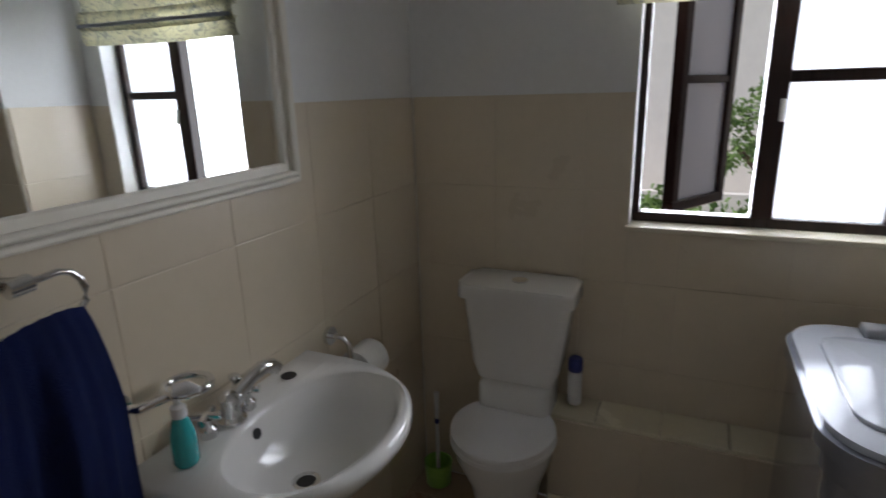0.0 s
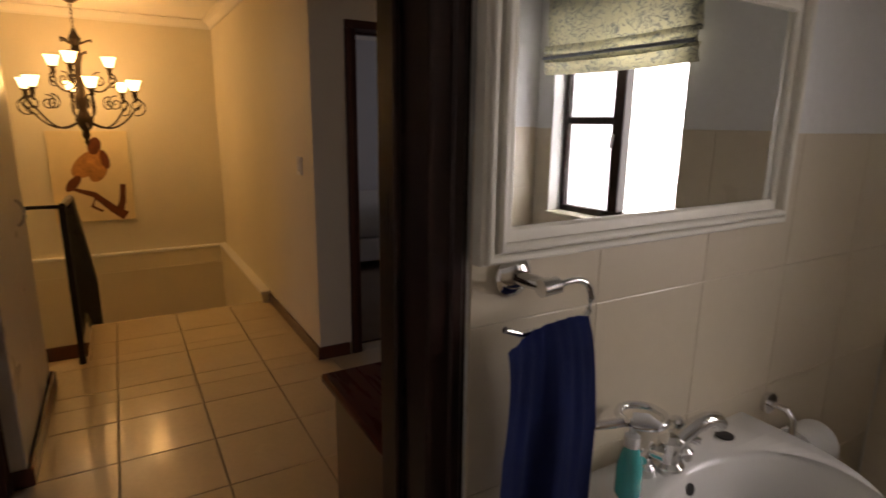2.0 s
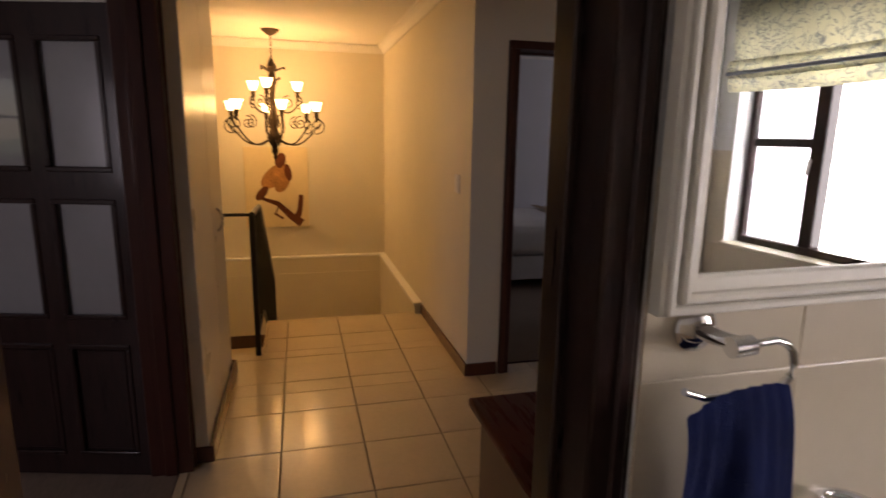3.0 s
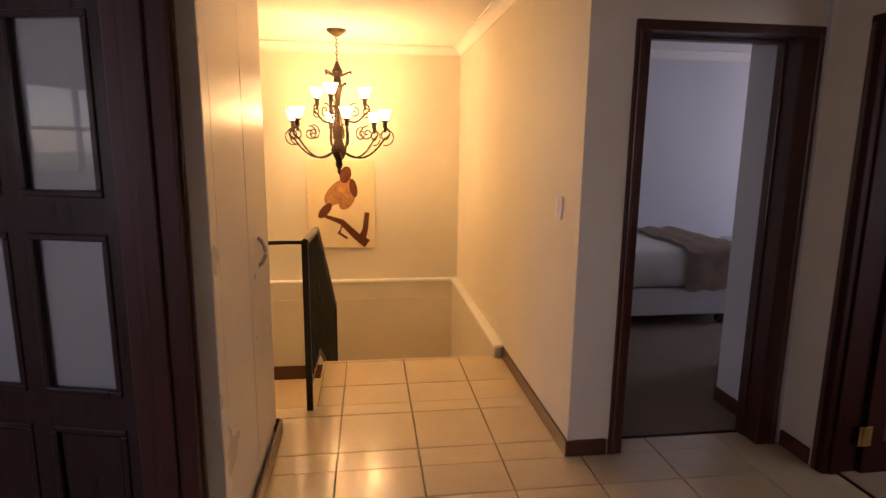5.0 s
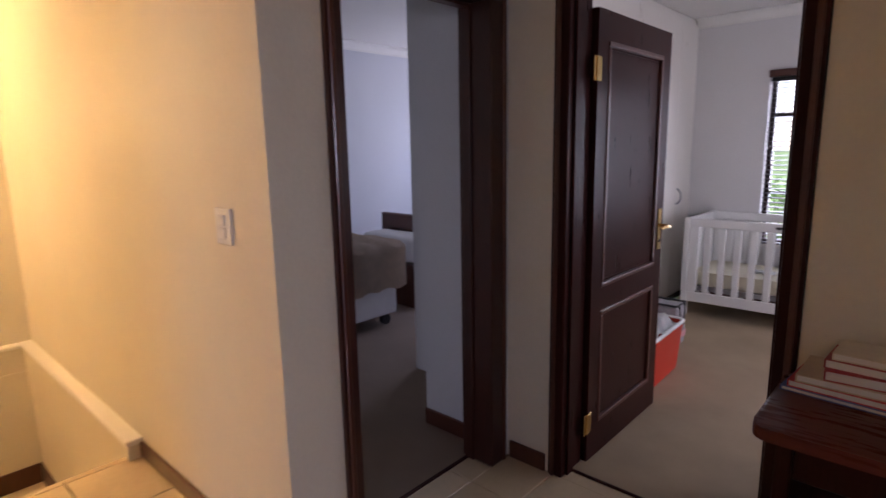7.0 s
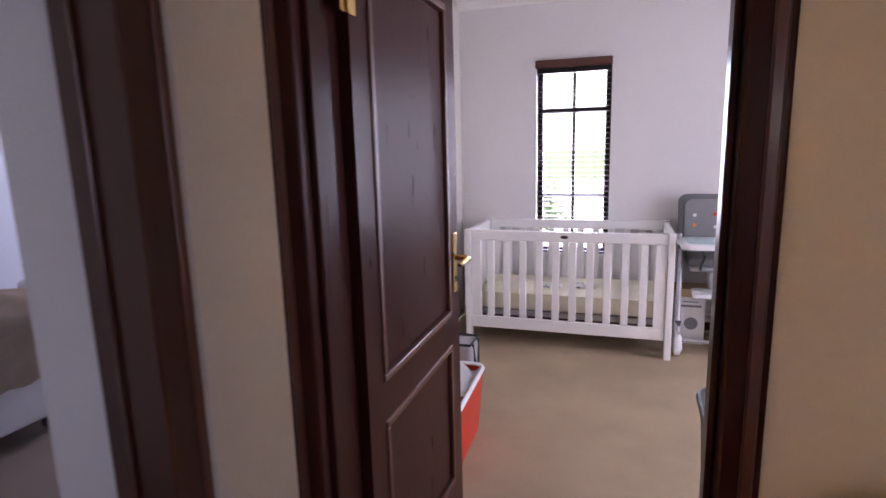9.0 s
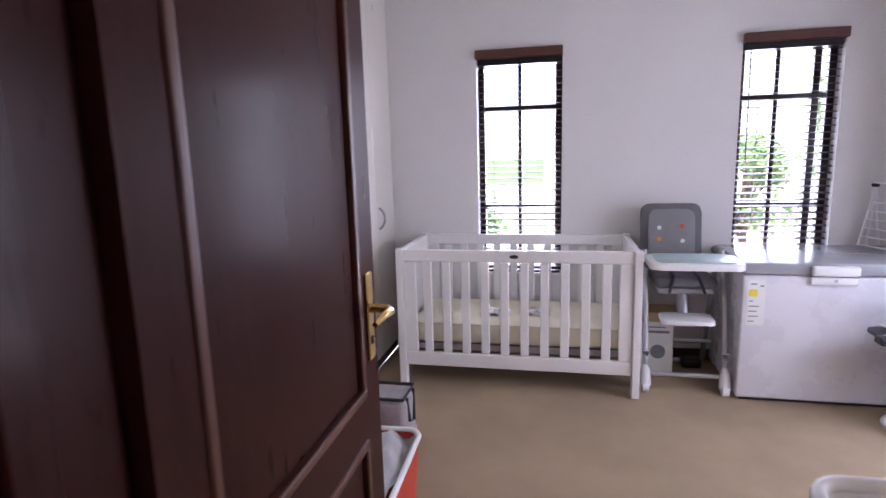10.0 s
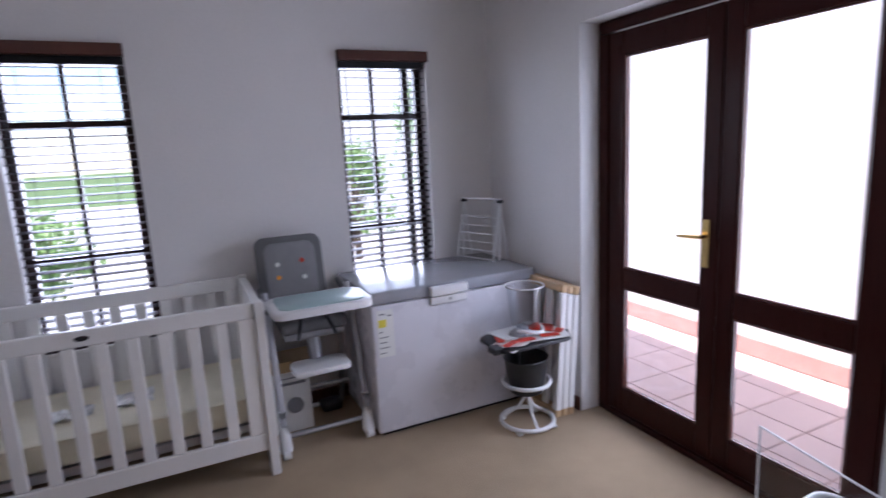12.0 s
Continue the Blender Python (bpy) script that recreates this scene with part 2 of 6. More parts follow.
def blind_fabric():
    m = mat("printed_cotton", (0.62, 0.6, 0.46), 0.9, vary=0.08, scale=12, fine=300, bump=0.3)
    nt = m.node_tree
    b = nt.nodes["Principled BSDF"]
    base = b.inputs["Base Color"].links[0].from_socket
    co = nt.nodes.new("ShaderNodeTexCoord")
    n = node(nt, "ShaderNodeTexNoise", Scale=16.0, Detail=2.0, Distortion=2.2)
    nt.links.new(co.outputs["Object"], n.inputs["Vector"])
    r = nt.nodes.new("ShaderNodeValToRGB")
    r.color_ramp.elements[0].position, r.color_ramp.elements[1].position = 0.47, 0.5
    r.color_ramp.elements[0].color, r.color_ramp.elements[1].color = (0, 0, 0, 1), (0.95, 0.95, 0.95, 1)
    e = r.color_ramp.elements.new(0.56)
    e.color = (0, 0, 0, 1)
    nt.links.new(n.outputs[0], r.inputs[0])
    mx = nt.nodes.new("ShaderNodeMix")
    mx.data_type = "RGBA"
    nt.links.new(r.outputs[0], mx.inputs["Factor"])
    nt.links.new(base, mx.inputs[6])
    mx.inputs[7].default_value = (0.17, 0.19, 0.23, 1)
    nt.links.new(mx.outputs[2], b.inputs["Base Color"])
    return m


COTTON = blind_fabric()
HEM = mat("blue_grey_ribbon", (0.3, 0.33, 0.42), 0.85, vary=0.25, scale=30, fine=200, bump=0.2)


# ---- mesh helpers ----
def box(bm, x0, x1, y0, y1, z0, z1, bevel=0.0, seg=1):
    vs = [bm.verts.new((x, y, z)) for z in (z0, z1) for y in (y0, y1) for x in (x0, x1)]
    fs = [bm.faces.new([vs[i] for i in q]) for q in ((0, 2, 3, 1), (4, 5, 7, 6), (0, 1, 5, 4), (2, 6, 7, 3), (0, 4, 6, 2), (1, 3, 7, 5))]
    if bevel:
        edges = {e for f in fs for e in f.edges}
        bmesh.ops.bevel(bm, geom=list(edges), offset=bevel, segments=seg, affect="EDGES", profile=0.5)
    return bm


def boxes(*specs, bevel=0.0, seg=1):
    bm = bmesh.new()
    for s in specs:
        box(bm, *s, bevel=bevel, seg=seg)
    return bm


def revolve(profile, n=32, bm=None, at=(0, 0, 0), sx=1.0, sy=1.0, caps=True):
    """A turned shape from (radius, z) pairs."""
    bm = bm or bmesh.new()
    rings = []
    for r, z in profile:
        rings.append([bm.verts.new((at[0] + sx * r * math.cos(2 * math.pi * k / n), at[1] + sy * r * math.sin(2 * math.pi * k / n), at[2] + z)) for k in range(n)])
    for a, b in zip(rings, rings[1:]):
        for k in range(n):
            bm.faces.new((a[k], a[(k + 1) % n], b[(k + 1) % n], b[k]))
    if caps:
        bm.faces.new(rings[0][::-1])
        bm.faces.new(rings[-1])
    return bm


def tube(points, r, n=10, bm=None, closed=False):
    """A round rod swept along points; r is a number or one for each point."""
    bm = bm or bmesh.new()
    pts = [Vector(p) for p in points]
    m = len(pts)
    rings = []
    up = Vector((0, 0, 1))
    for i, p in enumerate(pts):
        a = pts[(i - 1) % m] if closed or i else p
        b = pts[(i + 1) % m] if closed or i < m - 1 else p
        d = (b - a).normalized()
        side = d.cross(up)
        if side.length < 0.05:
            side = d.cross(Vector((0, 1, 0)))
        side.normalize()
        top = side.cross(d)
        rad = r[i] if isinstance(r, (list, tuple)) else r
        rings.append([bm.verts.new(p + rad * (math.cos(2 * math.pi * k / n) * side + math.sin(2 * math.pi * k / n) * top)) for k in range(n)])
    for i in range(m if closed else m - 1):
        a, b = rings[i], rings[(i + 1) % m]
        for k in range(n):
            bm.faces.new((a[k], a[(k + 1) % n], b[(k + 1) % n], b[k]))
    if not closed:
        bm.faces.new(rings[0][::-1])
        bm.faces.new(rings[-1])
    return bm


def rounded(x0, x1, y0, y1, r, n=6):
    pts = []
    for cx, cy, a in ((x1 - r, y1 - r, 0), (x0 + r, y1 - r, 90), (x0 + r, y0 + r, 180), (x1 - r, y0 + r, 270)):
        for k in range(n + 1):
            t = radians(a + 90 * k / n)
            pts.append((cx + r * math.cos(t), cy + r * math.sin(t)))
    return pts


def slab(outline, z0, z1, bm=None, bevel=0.0, seg=2):
    """A flat plate with the given outline."""
    own = bmesh.new()
    a = [own.verts.new((x, y, z0)) for x, y in outline]
    b = [own.verts.new((x, y, z1)) for x, y in outline]
    n = len(a)
    own.faces.new(a[::-1])
    top = own.faces.new(b)
    for k in range(n):
        own.faces.new((a[k], a[(k + 1) % n], b[(k + 1) % n], b[k]))
    if bevel:
        bmesh.ops.bevel(own, geom=list(top.edges), offset=bevel, segments=seg, affect="EDGES", profile=0.5)
    if bm is None:
        return own
    me = bpy.data.meshes.new("tmp")
    own.to_mesh(me)
    bm.from_mesh(me)
    bpy.data.meshes.remove(me)
    own.free()
    return bm


def finish(name, bm, material, smooth=None):
    bmesh.ops.recalc_face_normals(bm, faces=bm.faces)
    me = bpy.data.meshes.new(name)
    bm.to_mesh(me)
    bm.free()
    if smooth:
        me.shade_smooth()
        me.set_sharp_from_angle(angle=radians(smooth))
    for m in material if isinstance(material, (list, tuple)) else (material,):
        me.materials.append(m)
    return me


def part(name, bm, material, parent, label="", smooth=None):
    ob = new(name, finish(name, bm, material, smooth))
    ob.parent = parent
    return tagged(ob, label)


def thing(name, label, category, at=(0, 0, 0), rz=0, group=""):
    ob = new(name)
    ob.empty_display_size = 0.1
    ob.matrix_world = pose(*at, 0, 0, rz)
    return tagged(ob, label, category, group)


def solo(name, bm, material, label, category, at=None, smooth=None, group="", rz=0):
    ob = new(name, finish(name, bm, material, smooth))
    if at:
        ob.matrix_world = pose(*at, 0, 0, rz)
    return tagged(ob, label, category, group)


def structure(name, bm, material, label="", category="", smooth=None):
    ob = new(name, finish(name, bm, material, smooth))
    return tagged(ob, label, category, "", "structure")


def wall(name, axis, c0, c1, a0, a1, z0, z1, material, holes=(), label=""):
    """A wall c0..c1 thick, running a0..a1 along the other axis, with holes (a0, a1, z0, z1) through it."""
    bm = bmesh.new()

    def piece(p, q, u, v):
        if q - p > 1e-4 and v - u > 1e-4:
            box(bm, *((c0, c1, p, q) if axis == "x" else (p, q, c0, c1)), u, v)
    at = a0
    for h0, h1, u, v in sorted(holes):
        piece(at, h0, z0, z1)
        piece(h0, h1, z0, u)
        piece(h0, h1, v, z1)
        at = h1
    piece(at, a1, z0, z1)
    return structure(name, bm, material, label, "wall")


# ---- large structure ----
TOP = 2.56
wall("wall_stair_west", "x", -5.80, -5.65, -0.9, 2.15, -2.2, TOP, PLASTER_HALL, label="cream plaster wall above the stairwell")
wall("wall_corridor_north", "y", 2.0, 2.15, -5.65, -2.1, -2.2, TOP, PLASTER_HALL, label="cream plaster corridor wall")
wall("wall_stair_south", "y", -0.9, -0.75, -5.65, -2.69, -2.2, TOP, PLASTER_HALL)
wall("wall_bedroom_door", "x", -2.25, -2.1, 2.15, 3.15, 0, TOP, PLASTER_HALL, [(2.215, 3.149, 0, 2.105)], "cream plaster wall around the bedroom door")
wall("wall_nursery_south", "y", 3.175, 3.33, -2.1, 1.0, 0, TOP, PLASTER_HALL, [(-1.87, -0.95, 0, 2.105)], "cream plaster wall around the nursery door")
structure("wall_bedroom_nib", boxes((-2.62, -2.252, 3.153, 3.33, 0, TOP), (-2.25, -2.1, 3.153, 3.33, 0, TOP), (-2.62, -2.5, 3.33, 3.65, 0, TOP)), PLASTER_BED, "pale blue-grey plaster wall corner", "wall")
wall("wall_bedroom_east", "x", -3.2, -3.06, 3.65, 6.8, 0, TOP, PLASTER_BED)
structure("wall_bedroom_return", boxes((-3.06, -2.5, 3.65, 3.7, 0, TOP)), PLASTER_BED, "pale plaster wall return", "wall")
wall("wall_bedroom_north", "y", 6.8, 6.95, -5.5, -3.06, 0, TOP, PLASTER_BED, [(-4.95, -3.45, 0.9, 2.1)])
wall("wall_bedroom_west", "x", -5.55, -5.4, 2.15, 6.8, 0, TOP, PLASTER_BED, label="pale blue-grey bedroom wall")
wall("wall_bath_west", "x", 0.38, 0.53, 0.42, 3.05, 0, TOP, PLASTER_BATH, [(0.53, 1.42, 0, 2.105)], "white painted wall with the bathroom door")
wall("wall_bath_north", "y", 2.91, 3.06, 0.53, 2.75, 0, TOP, PLASTER_BATH, [(1.283, 1.99, 1.09, 1.98)], "white painted bathroom wall above tiles")
wall("wall_bath_east", "x", 2.75, 2.9, -0.35, 3.06, 0, TOP, PLASTER_BATH)
wall("wall_bath_south", "y", -0.5, -0.35, 0.53, 2.75, 0, TOP, PLASTER_BATH)
wall("wall_south_room", "y", 0.30, 0.45, -1.575, 0.38, 0, TOP, PLASTER_HALL, [(-1.423, 0.25, 0, 2.105)], "cream plaster wall around the south room door")
wall("wall_south_room_west", "x", -1.93, -1.78, -2.75, 0.30, 0, TOP, PLASTER_GREY, label="pale grey wall of the south room")
# the second hole is unseen, added to hold the south room's fill lamp
wall("wall_south_room_south", "y", -2.75, -2.6, -1.78, 3.4, 0, TOP, PLASTER_GREY, [(0.1, 0.75, 1.28, 2.0), (1.5, 2.4, 0.95, 2.05)])
wall("wall_south_room_east", "x", 3.4, 3.55, -2.75, -0.5, 0, TOP, PLASTER_GREY)
structure("wall_south_room_north", boxes((0.53, 3.55, -0.55, -0.503, 0, TOP), (0.38, 0.53, -0.503, 0.30, 0, TOP)), PLASTER_GREY, "plain wall closing the south room", "wall")
wall("wall_nursery_north", "y", 6.65, 6.80, -3.06, 0.87, 0, TOP, PLASTER_GREY, [(-1.885, -1.325, 0.56, 2.01), (-0.265, 0.285, 0.56, 2.01)], "pale warm-grey nursery wall with two tall windows")
wall("wall_nursery_east", "x", 0.72, 0.90, 3.33, 6.65, 0, TOP, PLASTER_GREY, [(4.29, 5.735, 0, 2.06)], "pale grey nursery wall with glazed doors")
structure("wall_cupboard_back", boxes((-2.452, -1.6, -0.1, -0.06, 0, TOP), (-2.49, -2.452, -0.75, 0.50, 0, TOP)), PLASTER_HALL, "plain wall behind the corridor cupboard", "wall")
structure("ceiling", boxes((-5.8, 3.55, -2.75, -0.36, TOP, TOP + 0.12), (-5.8, 2.9, -0.36, 3.3, TOP, TOP + 0.12), (-5.8, 0.93, 3.3, 6.95, TOP, TOP + 0.12)), CEIL, "white painted ceiling", "ceiling")
structure("floor_slab", boxes((-2.79, 0.53, -0.1, 3.253, -0.2, -0.012), (-3.5, -2.79, 0.70, 2.0, -0.2, -0.012), (0.53, 2.75, -0.35, 2.91, -0.2, -0.012)), GROUT, "grouted tiled floor of landing and bathroom", "floor")
structure("floor_nursery", boxes((-2.1, 0.90, 3.253, 3.33, -0.2, 0.0), (-2.5, 0.90, 3.33, 6.65, -0.2, 0.0)), CARPET, "worn beige carpet", "carpet")
structure("floor_bedroom", boxes((-5.4, -3.06, 2.15, 6.8, -0.2, 0.0), (-3.06, -2.235, 2.15, 3.65, -0.2, 0.0)), CARPET_BED, "dark taupe bedroom carpet", "carpet")
structure("floor_south_room", boxes((-1.78, 3.4, -2.6, -0.102, -0.2, -0.003), (-1.575, 0.38, -0.1, 0.40, -0.01, 0.001)), VINYL, "brown wood-look vinyl floor", "floor")
structure("wall_bath_pier", boxes((2.1, 2.75, 2.54, 2.909, 0, TOP)), PLASTER_BATH, "white painted pier beside the bathroom window", "wall")


# ---- trim of the walls ----
def skirting(name, specs, material=WOOD_FRAME, label="dark mahogany skirting board"):
    structure(name, boxes(*specs, bevel=0.004), material, label, "skirting")


skirting("baseboard_corridor", [(-3.46, -2.085, 1.984, 2.0, 0, 0.085), (-2.1, -2.084, 2.0, 2.2, 0, 0.085), (-2.08, -1.885, 3.158, 3.174, 0, 0.085), (-0.94, 0.37, 3.158, 3.174, 0, 0.085)])
skirting("baseboard_bedroom", [(-2.62, -2.27, 3.137, 3.152, 0, 0.09), (-5.4, -5.385, 2.15, 6.8, 0, 0.09)])
skirting("baseboard_nursery", [(-2.49, -2.0, 6.634, 6.65, 0, 0.08), (-1.95, 0.72, 6.636, 6.65, 0, 0.078), (0.703, 0.719, 5.74, 6.63, 0, 0.08), (0.703, 0.719, 3.35, 4.28, 0, 0.08)])
skirting("baseboard_cupboard", [(-2.49, -1.428, 0.531, 0.547, 0, 0.085), (-1.4285, -1.42, 0.466, 0.547, 0, 0.084), (-2.506, -2.491, 0.40, 0.53, 0.0, 0.084)])
skirting("baseboard_landing", [(-5.58, -5.565, -0.7, 1.93, -1.0, -0.845), (-5.56, -4.9, 1.915, 1.93, -1.0, -0.845)])
skirting("baseboard_south_room", [(-1.779, -1.762, -2.58, 0.29, 0, 0.1)], WHITE_PAINT, "white moulded skirting board")


def cornice(name, axis, c, sign, a0, a1, material=CEIL):
    """A cove along the top of a wall face at c; sign is the way into the room."""
    bm = bmesh.new()
    prof = [(0, -0.085), (0.012, -0.085), (0.016, -0.07), (0.05, -0.03), (0.075, -0.014), (0.09, -0.012), (0.09, 0), (0, 0)]
    ends = []
    for a in (a0, a1):
        ends.append([bm.verts.new((c + sign * d, a, TOP - 0.002 + z) if axis == "x" else (a, c + sign * d, TOP - 0.002 + z)) for d, z in prof])
    n = len(prof)
    for k in range(n):
        bm.faces.new((ends[0][k], ends[0][(k + 1) % n], ends[1][(k + 1) % n], ends[1][k]))
    bm.faces.new(ends[0]), bm.faces.new(ends[1][::-1])
    structure(name, bm, material, "white moulded plaster cornice", "cornice")


cornice("cornice_corridor_north", "y", 2.0, -1, -5.65, -2.1)
cornice("cornice_corridor_west", "x", -5.65, 1, -0.7, 2.0)
cornice("cornice_bedroom_door", "x", -2.1, 1, 2.0, 3.17)
cornice("cornice_nursery_door", "y", 3.175, -1, -2.1, 0.38)
cornice("cornice_bedroom_west", "x", -5.4, 1, 2.15, 6.8)
cornice("cornice_nursery_north", "y", 6.65, -1, -2.5, 0.72)
cornice("cornice_nursery_east", "x", 0.72, -1, 3.33, 6.65)
cornice("cornice_bath_north", "y", 2.91, -1, 0.53, 2.1)
cornice("cornice_bath_west", "x", 0.53, 1, -0.3, 2.91)
cornice("cornice_south_room", "x", -1.78, 1, -2.6, 0.3)


def door_frame(name, axis, c0, c1, a0, a1, label, stop, timber=None, bead=None, wide=0.068):
    """A moulded timber frame round the opening a0..a1 of a wall c0..c1 thick; stop: where the rebate strip runs across the wall."""
    def put(p, q, u, v, lo=c0, hi=c1):
        return (lo, hi, p, q, u, v) if axis == "x" else (p, q, lo, hi, u, v)
    o = tagged(new(name), label, "door frame", "", "structure")
    timber, bead = timber or WOOD, bead or WOOD_FRAME
    w = 0.068
    part("jamb", boxes(put(a0 - w, a0, 0, 2.055, c0 - 0.014, c1 + 0.014), bevel=0.006, seg=2), timber, o)
    part("jamb", boxes(put(a1, a1 + wide, 0, 2.055, c0 - 0.014, c1 + 0.014), bevel=0.006, seg=2), timber, o)
    part("head", boxes(put(a0 - w, a1 + wide, 2.056, 2.103, c0 - 0.014, c1 + 0.014), bevel=0.006, seg=2), timber, o)
    part("stop", boxes(put(a0, a0 + 0.013, 0, 2.052, stop, stop + 0.05), put(a1 - 0.013, a1, 0, 2.052, stop, stop + 0.05), put(a0 + 0.013, a1 - 0.013, 2.039, 2.052, stop, stop + 0.05), bevel=0.003), timber, o)
    for side in (c0 - 0.022, c1 + 0.012):
        part("bead", boxes(put(a0 - w + 0.012, a0 - w + 0.034, 0, 2.07, side, side + 0.01), put(a1 + wide - 0.034, a1 + wide - 0.012, 0, 2.07, side, side + 0.01), bevel=0.004), bead, o)
    return o


door_frame("door_frame_1", "x", -2.25, -2.1, 2.285, 3.035, "dark mahogany frame of the bedroom doorway", -2.24, WOOD_MID, wide=0.112)
door_frame("door_frame_2", "y", 3.175, 3.33, -1.80, -1.02, "dark mahogany frame of the nursery doorway", 3.2)
door_frame("door_frame_3", "x", 0.38, 0.53, 0.60, 1.35, "near-black timber frame of the bathroom doorway", 0.41, WOOD_BLACK, WOOD_BLACK)
door_frame("door_frame_4", "y", 0.30, 0.45, -1.355, 0.18, "dark mahogany frame of the south room doorway", 0.35, WOOD_MID)
structure("threshold_strip", boxes((-1.80, -1.02, 3.244, 3.262, -0.01, 0.006), (-2.243, -2.226, 2.285, 3.035, -0.01, 0.006), bevel=0.002), WOOD, "thin wooden threshold strips", "threshold")


def lever_handle(parent, x, y, z, side):
    """Brass lever on a back plate; side: -1 or 1 along local y."""
    h = part("handle", boxes((x - 0.02, x + 0.02, min(y, y + side * 0.008), max(y, y + side * 0.008), z - 0.13, z + 0.09), bevel=0.003), BRASS, parent, "brass back plate with lever")
    y += side * 0.008
    part("lever", tube([(x, y, z), (x, y + side * 0.045, z), (x - 0.02, y + side * 0.055, z), (x - 0.07, y + side * 0.056, z + 0.004), (x - 0.12, y + side * 0.05, z - 0.003)], [0.011, 0.01, 0.011, 0.009, 0.007]), BRASS, h, smooth=50)
    part("keyhole", boxes((x - 0.004, x + 0.004, min(y, y + side * 0.003), max(y, y + side * 0.003), z - 0.09, z - 0.07)), PLASTIC_BLACK, h)


def panel_door(name, label, at, rz, width, cells, height=2.02, lever=True, timber=None, bead=None):
    """A framed door with cells (x0, x1, z0, z1, kind), kind 'panel' or 'glass'; hinged at x = 0."""
    d = thing(name, label, "door", at, rz)
    timber, bead = timber or WOOD, bead or WOOD_FRAME
    t = 0.021
    xs = sorted({0, width, *(c for cell in cells for c in cell[:2])})
    zs = sorted({0.006, height, *(c for cell in cells for c in cell[2:4])})
    bm = bmesh.new()
    for x0, x1 in zip(xs, xs[1:]):
        for z0, z1 in zip(zs, zs[1:]):
            if not any(c[0] <= x0 and x1 <= c[1] and c[2] <= z0 and z1 <= c[3] for c in cells):
                box(bm, x0, x1, -t, t, z0, z1)
    bmesh.ops.remove_doubles(bm, verts=bm.verts, dist=1e-5)
    part("leaf_frame", bm, timber, d)
    for x0, x1, z0, z1, kind in cells:
        for s in (-1, 1):
            bm = bmesh.new()
            for a, b, u, v in ((x0, x1, z0, z0 + 0.022), (x0, x1, z1 - 0.022, z1), (x0, x0 + 0.022, z0 + 0.022, z1 - 0.022), (x1 - 0.022, x1, z0 + 0.022, z1 - 0.022)):
                box(bm, a, b, *sorted((s * 0.006, s * (t + 0.006))), u, v, bevel=0.005, seg=2)
            part("moulding", bm, bead, d)
        if kind == "glass":
            part("pane", boxes((x0 + 0.003, x1 - 0.003, -0.004, 0.004, z0 + 0.003, z1 - 0.003)), REEDED, d, "obscure glass pane")
        else:
            part("panel", boxes((x0 + 0.03, x1 - 0.03, -0.014, 0.014, z0 + 0.03, z1 - 0.03), (x0 + 0.002, x1 - 0.002, -0.009, 0.009, z0 + 0.002, z1 - 0.002), bevel=0.004), timber, d)
    for s in (-1, 1) if lever else ():
        lever_handle(d, width - 0.055, s * t, 1.04, s)
    for z in (0.2, 1.78):
        part("hinge", boxes((-0.012, 0.03, -t - 0.004, -t - 0.001, z - 0.05, z + 0.05), (-0.02, -0.006, -t - 0.01, -t + 0.004, z - 0.05, z + 0.05), (-0.04, -0.013, -t - 0.004, -t - 0.001, z - 0.05, z + 0.05), bevel=0.002), BRASS, d, "brass butt hinge")
    return d


panel_door("panelled_door", "dark mahogany two-panel door standing open into the nursery", (-1.795, 3.35, 0.0), 90.5, 0.80, [(0.095, 0.70, 0.83, 1.90, "panel"), (0.095, 0.70, 0.17, 0.72, "panel")])
panel_door("glazed_door", "dark timber door with four obscure glass panes, standing open", (-1.375, 0.335, 0.0), -105, 0.775,
           [(0.085, 0.355, 1.37, 1.9, "glass"), (0.42, 0.685, 1.37, 1.9, "glass"), (0.085, 0.355, 0.74, 1.26, "glass"), (0.42, 0.685, 0.74, 1.26, "glass"), (0.085, 0.355, 0.1, 0.63, "panel"), (0.42, 0.685, 0.1, 0.63, "panel")], lever=False, timber=WOOD_BLACK, bead=WOOD_BLACK)


sw_ = tagged(new("window_4"), "small dark-framed window of the south room", "window", "", "structure")
part("window_frame", boxes((0.1, 0.75, -2.69, -2.64, 1.28, 1.325), (0.1, 0.75, -2.69, -2.64, 1.955, 2.0), (0.1, 0.145, -2.69, -2.64, 1.325, 1.955), (0.705, 0.75, -2.69, -2.64, 1.325, 1.955), bevel=0.003), WOOD_BLACK, sw_)
part("mullion", boxes((0.56, 0.59, -2.685, -2.645, 1.325, 1.955)), WOOD_BLACK, sw_)
part("transom", boxes((0.145, 0.705, -2.683, -2.647, 1.63, 1.66)), WOOD_BLACK, sw_)
for x0, x1 in ((0.145, 0.56), (0.59, 0.705)):
    for z0, z1 in ((1.325, 1.63), (1.66, 1.955)):
        p = part("pane", boxes((x0, x1, -2.668, -2.663, z0, z1)), PANE, sw_)
        p.visible_shadow = False


# ---- corridor and stairwell ----
def d_handle(parent, p, q, out, r=0.008):
    p, q, out = Vector(p), Vector(q), Vector(out)
    pts = [p + out * 0 + (q - p) * t + out * math.sin(math.pi * t) ** 0.6 for t in [k / 10 for k in range(11)]]
    part("handle", tube(pts, r), GREY_METAL, parent, "curved grey metal handle", 50)


